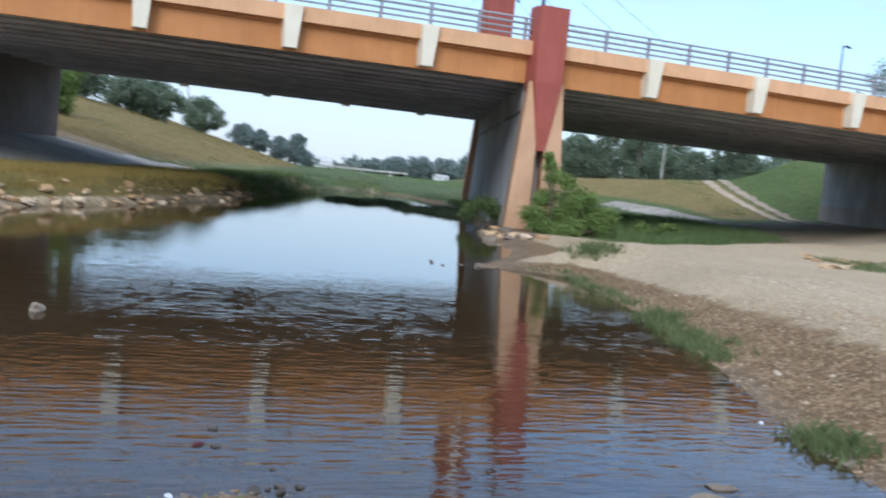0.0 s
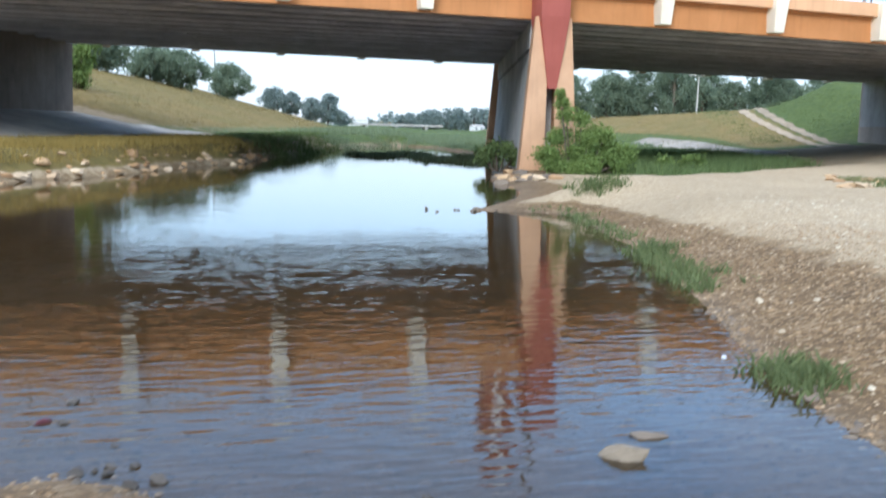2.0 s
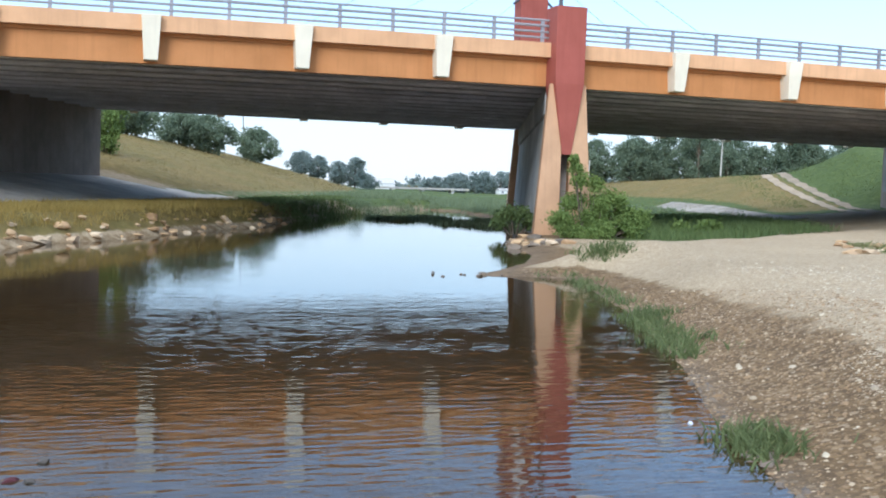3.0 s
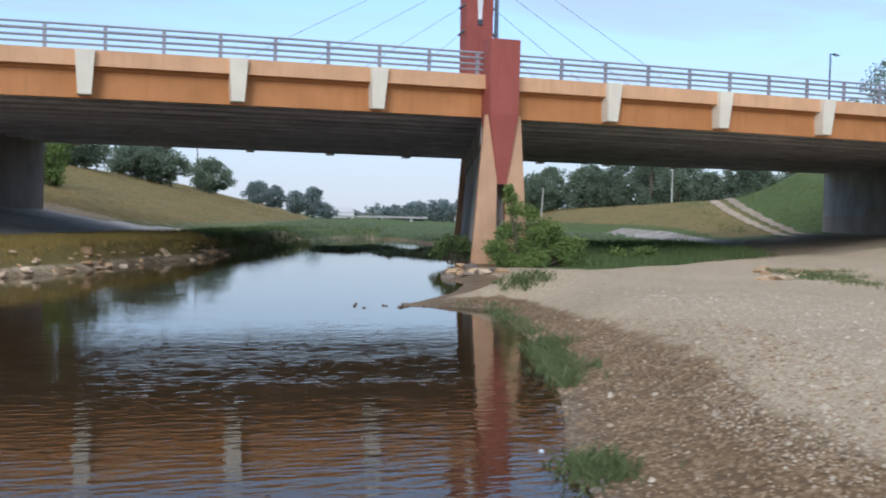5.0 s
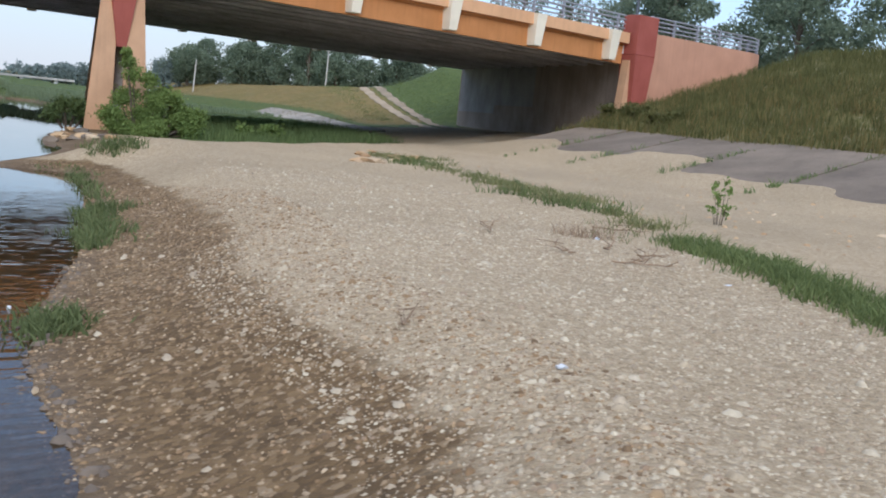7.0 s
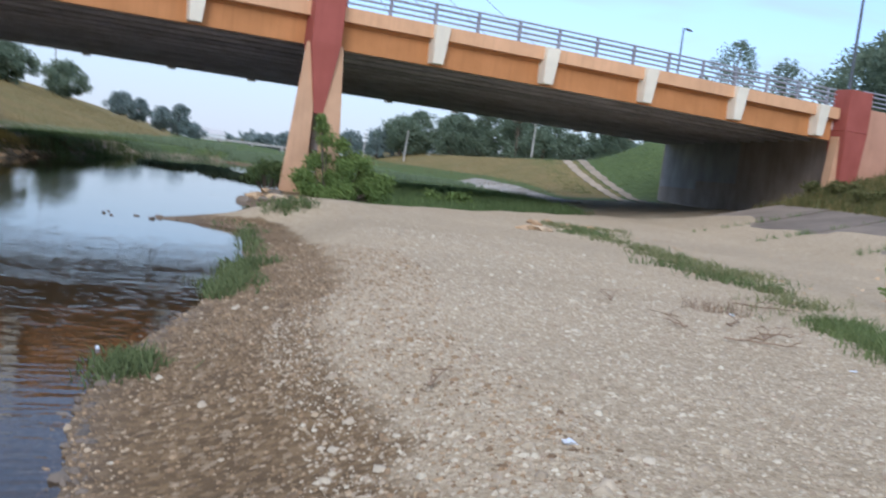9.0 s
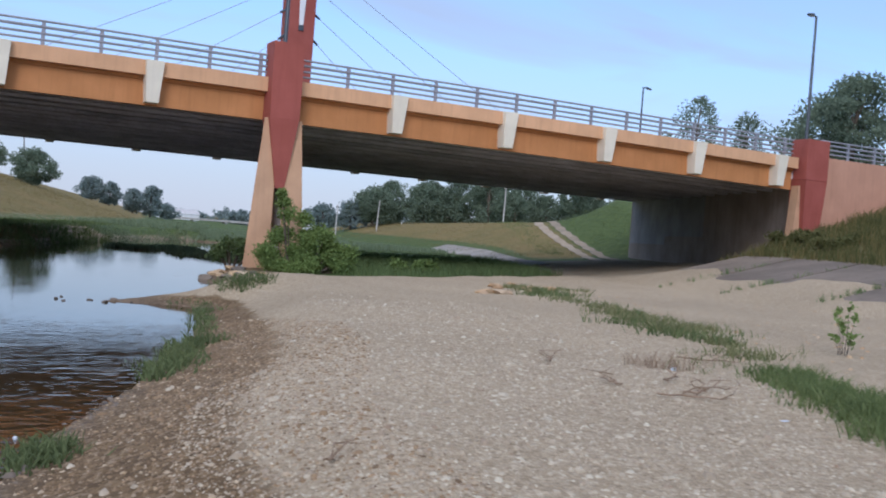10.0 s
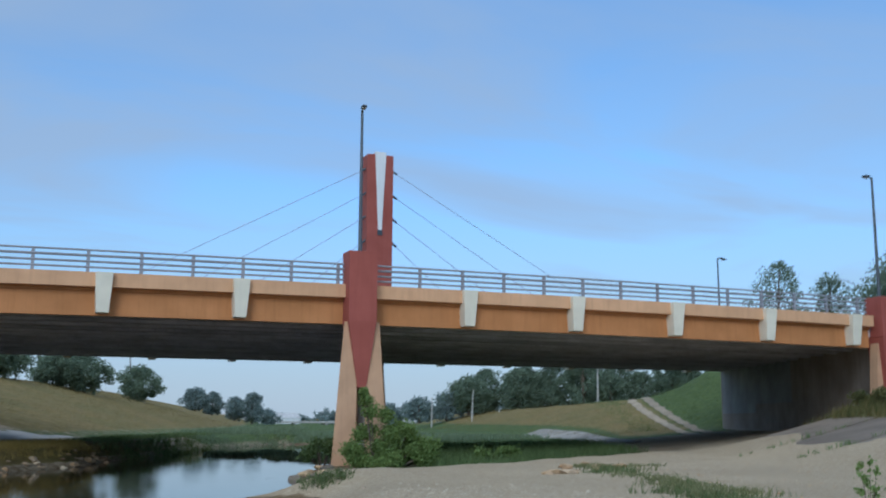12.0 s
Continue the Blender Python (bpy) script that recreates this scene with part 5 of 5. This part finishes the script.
# broken slabs where the bar meets the weeds
for i in range(18):
    t = rnd.random()
    x, y = 5.5 - 5.5 * t + rnd.uniform(-1, 1.5), -15 - 9.5 * t + rnd.uniform(-1, 1.4)
    s = rnd.uniform(0.1, 0.28)
    put_stone("broken_block", "broken tan block at the edge of the gravel", x, y, height(x, y) + s * 0.15, s * 1.7, s, s * 0.5, rnd.uniform(0, 180), M_rock, rnd.randint(0, 6), "broken blocks")
# single stones in the shallows
put_stone("river_rock", "pale wet rock lying in the shallow water", -17.90, -42.52, 0.02, 0.25, 0.1, 0.11, -48, M_river_rock, 2, "rocks in the shallows")
put_stone("river_rock", "brown rock just breaking the water", -17.36, -42.03, -0.03, 0.26, 0.15, 0.08, -15, M_wet_rock, 4, "rocks in the shallows")
put_stone("river_rock", "pale rock standing out of the river", -23.66, -33.2, 0.05, 0.15, 0.13, 0.12, 20, M_river_rock, 1, "rocks in the shallows")
for i, (x, y, s) in enumerate(((-21.6, -41.36, 0.06), (-21.66, -42.0, 0.10), (-21.32, -42.23, 0.13), (-21.47, -41.88, 0.08), (-21.93, -40.02, 0.11), (-21.74, -41.92, 0.06), (-19.63, -43.02, 0.10), (-21.85, -41.93, 0.13), (-21.63, -41.85, 0.08), (-21.69, -42.43, 0.11), (-21.36, -42.62, 0.06), (-21.88, -42.37, 0.10), (-21.5, -42.31, 0.13), (-21.99, -40.66, 0.08), (-20.98, -43.83, 0.11))):
    put_stone("shallow_stone", "small dark stone in the shallow water", x, y, 0.0, s * 0.7, s * 0.55, s * 0.45, i * 40, M_dark_rock, i, "small stones in the shallows")


# ---------------------------------------------------------------- litter and driftwood
def crumple(name, label, x, y, size, flat, material, seed):
    bm = stone_mesh(seed, 0.75, 2)
    for v in bm.verts:
        v.co = Vector((v.co.x * size, v.co.y * size * 0.7, max(-0.3, v.co.z) * size * flat))
    ob = part(name, bm, material)
    ob.matrix_world = pose(x, y, max(0.0, height(x, y)) + size * flat * 0.3, 0, 0, seed * 50)
    return tagged(ob, label, "litter")


crumple("plastic_bag", "crumpled pale plastic bag on the gravel", -13.10, -46.49, 0.07, 0.5, M_litter, 3)
crumple("plastic_bag", "crumpled white bag beside driftwood", -5.97, -39.85, 0.08, 0.5, M_litter, 4)
crumple("paper_scrap", "white scrap in the shallow water", -22.55, -42.08, 0.06, 0.3, M_litter, 5)
crumple("paper_scrap", "white scrap by the shore grass", -15.10, -39.61, 0.045, 0.7, M_litter, 6)
crumple("paper_scrap", "flat white scrap on the gravel", -7.6, -43.77, 0.06, 0.2, M_litter, 7)
crumple("red_rag", "dark red rag lying in the shallows", -22.14, -40.6, 0.08, 0.4, M_red_cloth, 8)


def branch(x, y, length, turn, seed):
    rr = random.Random(seed)
    pts = [(length * (i / 6 - 0.5), rr.uniform(-0.06, 0.06), 0.03 + rr.uniform(0, 0.04)) for i in range(7)]
    bm = bmesh.new()
    tube(bm, pts, [0.013, 0.015, 0.014, 0.012, 0.011, 0.008, 0.004], 6)
    for k in (2, 3, 5):
        p = Vector(pts[k])
        tube(bm, [p, p + Vector((0.12, rr.uniform(-0.2, 0.2), 0.08)), p + Vector((0.25, rr.uniform(-0.35, 0.35), 0.12))], [0.011, 0.008, 0.004], 5)
    ob = part("driftwood", bm, M_wood)
    ob.matrix_world = pose(x, y, height(x, y), 0, 0, turn)
    tagged(ob, "bleached brown driftwood branch on the gravel", "driftwood", "driftwood")


for i, (x, y, l, a) in enumerate(((-7.9, -42.6, 0.9, -28), (-7.2, -42.1, 0.5, -10), (-7.6, -42.3, 0.5, 20), (-4.4, -38.9, 1.2, -20), (-7.1, -41.17, 0.7, 40), (-8.3, -41.47, 0.5, 80), (-13.3, -44.77, 0.14, 10), (-7.8, -39.27, 0.4, 60))):
    branch(x, y, l, a, 300 + i)
x, y = along([(-6.3, -39.4), (-5.8, -39.8)], 14, 0.15, 97)
grass("dead_weed", "brown dead weed on the gravel", x, y, 0.3, 0.008, 9, 0.1, M_wood, 98, 1.0)


# ---------------------------------------------------------------- far off
def build_far_bridge():
    fb = thing("far_bridge", "long low white bridge far up the river", "bridge", (96, 372, 0))
    bm = bmesh.new()
    box(bm, -20, 20, -3, 3, 1.7, 2.5, 0.05)
    part("deck", bm, M_slab_pale, fb)
    for k in (-13, 0, 13):
        bm = bmesh.new()
        box(bm, k - 0.6, k + 0.6, -2.4, 2.4, -0.5, 1.7, 0.05)
        part("pier", bm, M_conc, fb)


def build_shed(at, w, d, h, turn, label):
    sh = thing("house", label, "house", at, turn=turn)
    bm = bmesh.new()
    box(bm, -w / 2, w / 2, -d / 2, d / 2, -0.3, h, 0.03)
    part("wall", bm, M_white, sh)
    bm = bmesh.new()
    vs = [bm.verts.new(p) for p in ((-w / 2 - 0.3, -d / 2 - 0.3, h), (w / 2 + 0.3, -d / 2 - 0.3, h), (w / 2 + 0.3, d / 2 + 0.3, h), (-w / 2 - 0.3, d / 2 + 0.3, h), (-w / 2 - 0.3, 0, h + d * 0.25), (w / 2 + 0.3, 0, h + d * 0.25))]
    for f in ((0, 1, 5, 4), (2, 3, 4, 5), (0, 4, 3), (1, 2, 5), (3, 2, 1, 0)):
        bm.faces.new([vs[i] for i in f])
    part("roof", bm, M_conc, sh)
    for k in (-1, 1):
        bm = bmesh.new()
        box(bm, k * w / 4 - 0.5, k * w / 4 + 0.5, -d / 2 - 0.05, -d / 2 + 0.02, h * 0.35, h * 0.75)
        win = part("window", bm, M_lamp, sh)
        bm = bmesh.new()
        box(bm, k * w / 4 - 0.6, k * w / 4 + 0.6, -d / 2 - 0.12, -d / 2 - 0.052, h * 0.35 - 0.1, h * 0.35)
        part("sill", bm, M_white, win)


build_far_bridge()
build_shed((84, 186, 2.0), 3.4, 3, 1.7, 30, "small white house behind the levee")
build_shed((150, 420, 0.4), 6, 4, 2.0, 10, "pale house in front of the distant wood")
build_shed((88, 470, 0.5), 40, 10, 3.6, 8, "long pale building on the horizon")


def utility_pole(x, y, z, tall, lean, material, arm, label):
    up = thing("utility_pole", label, "pole", (x, y, z), "utility poles")
    bm = bmesh.new()
    tube(bm, [(0, 0, -0.3), (lean * 0.5, 0, tall * 0.5), (lean, 0, tall)], [0.15, 0.13, 0.1], 8)
    part("shaft", bm, material, up)
    if arm:
        bm = bmesh.new()
        tube(bm, [(lean, 0, tall - 0.1), (lean + arm * 0.5, 0, tall + 0.15), (lean + arm, 0, tall + 0.1)], 0.08, 6)
        part("arm", bm, material, up)


utility_pole(78.5, 112.2, 5.6, 6.8, 0.1, M_pale_post, -2.0, "pale street lamp pole on the levee")
utility_pole(61.8, 131.5, 2.5, 6.2, 0.3, M_pale_post, 0, "slim pale pole on the levee")
utility_pole(56, 138, 1.8, 5.5, 0.1, M_pale_post, 0, "slim pale pole on the levee")
utility_pole(2.4, 179, 8.0, 9.0, -0.6, M_bark, 0, "leaning wooden utility pole on the levee")
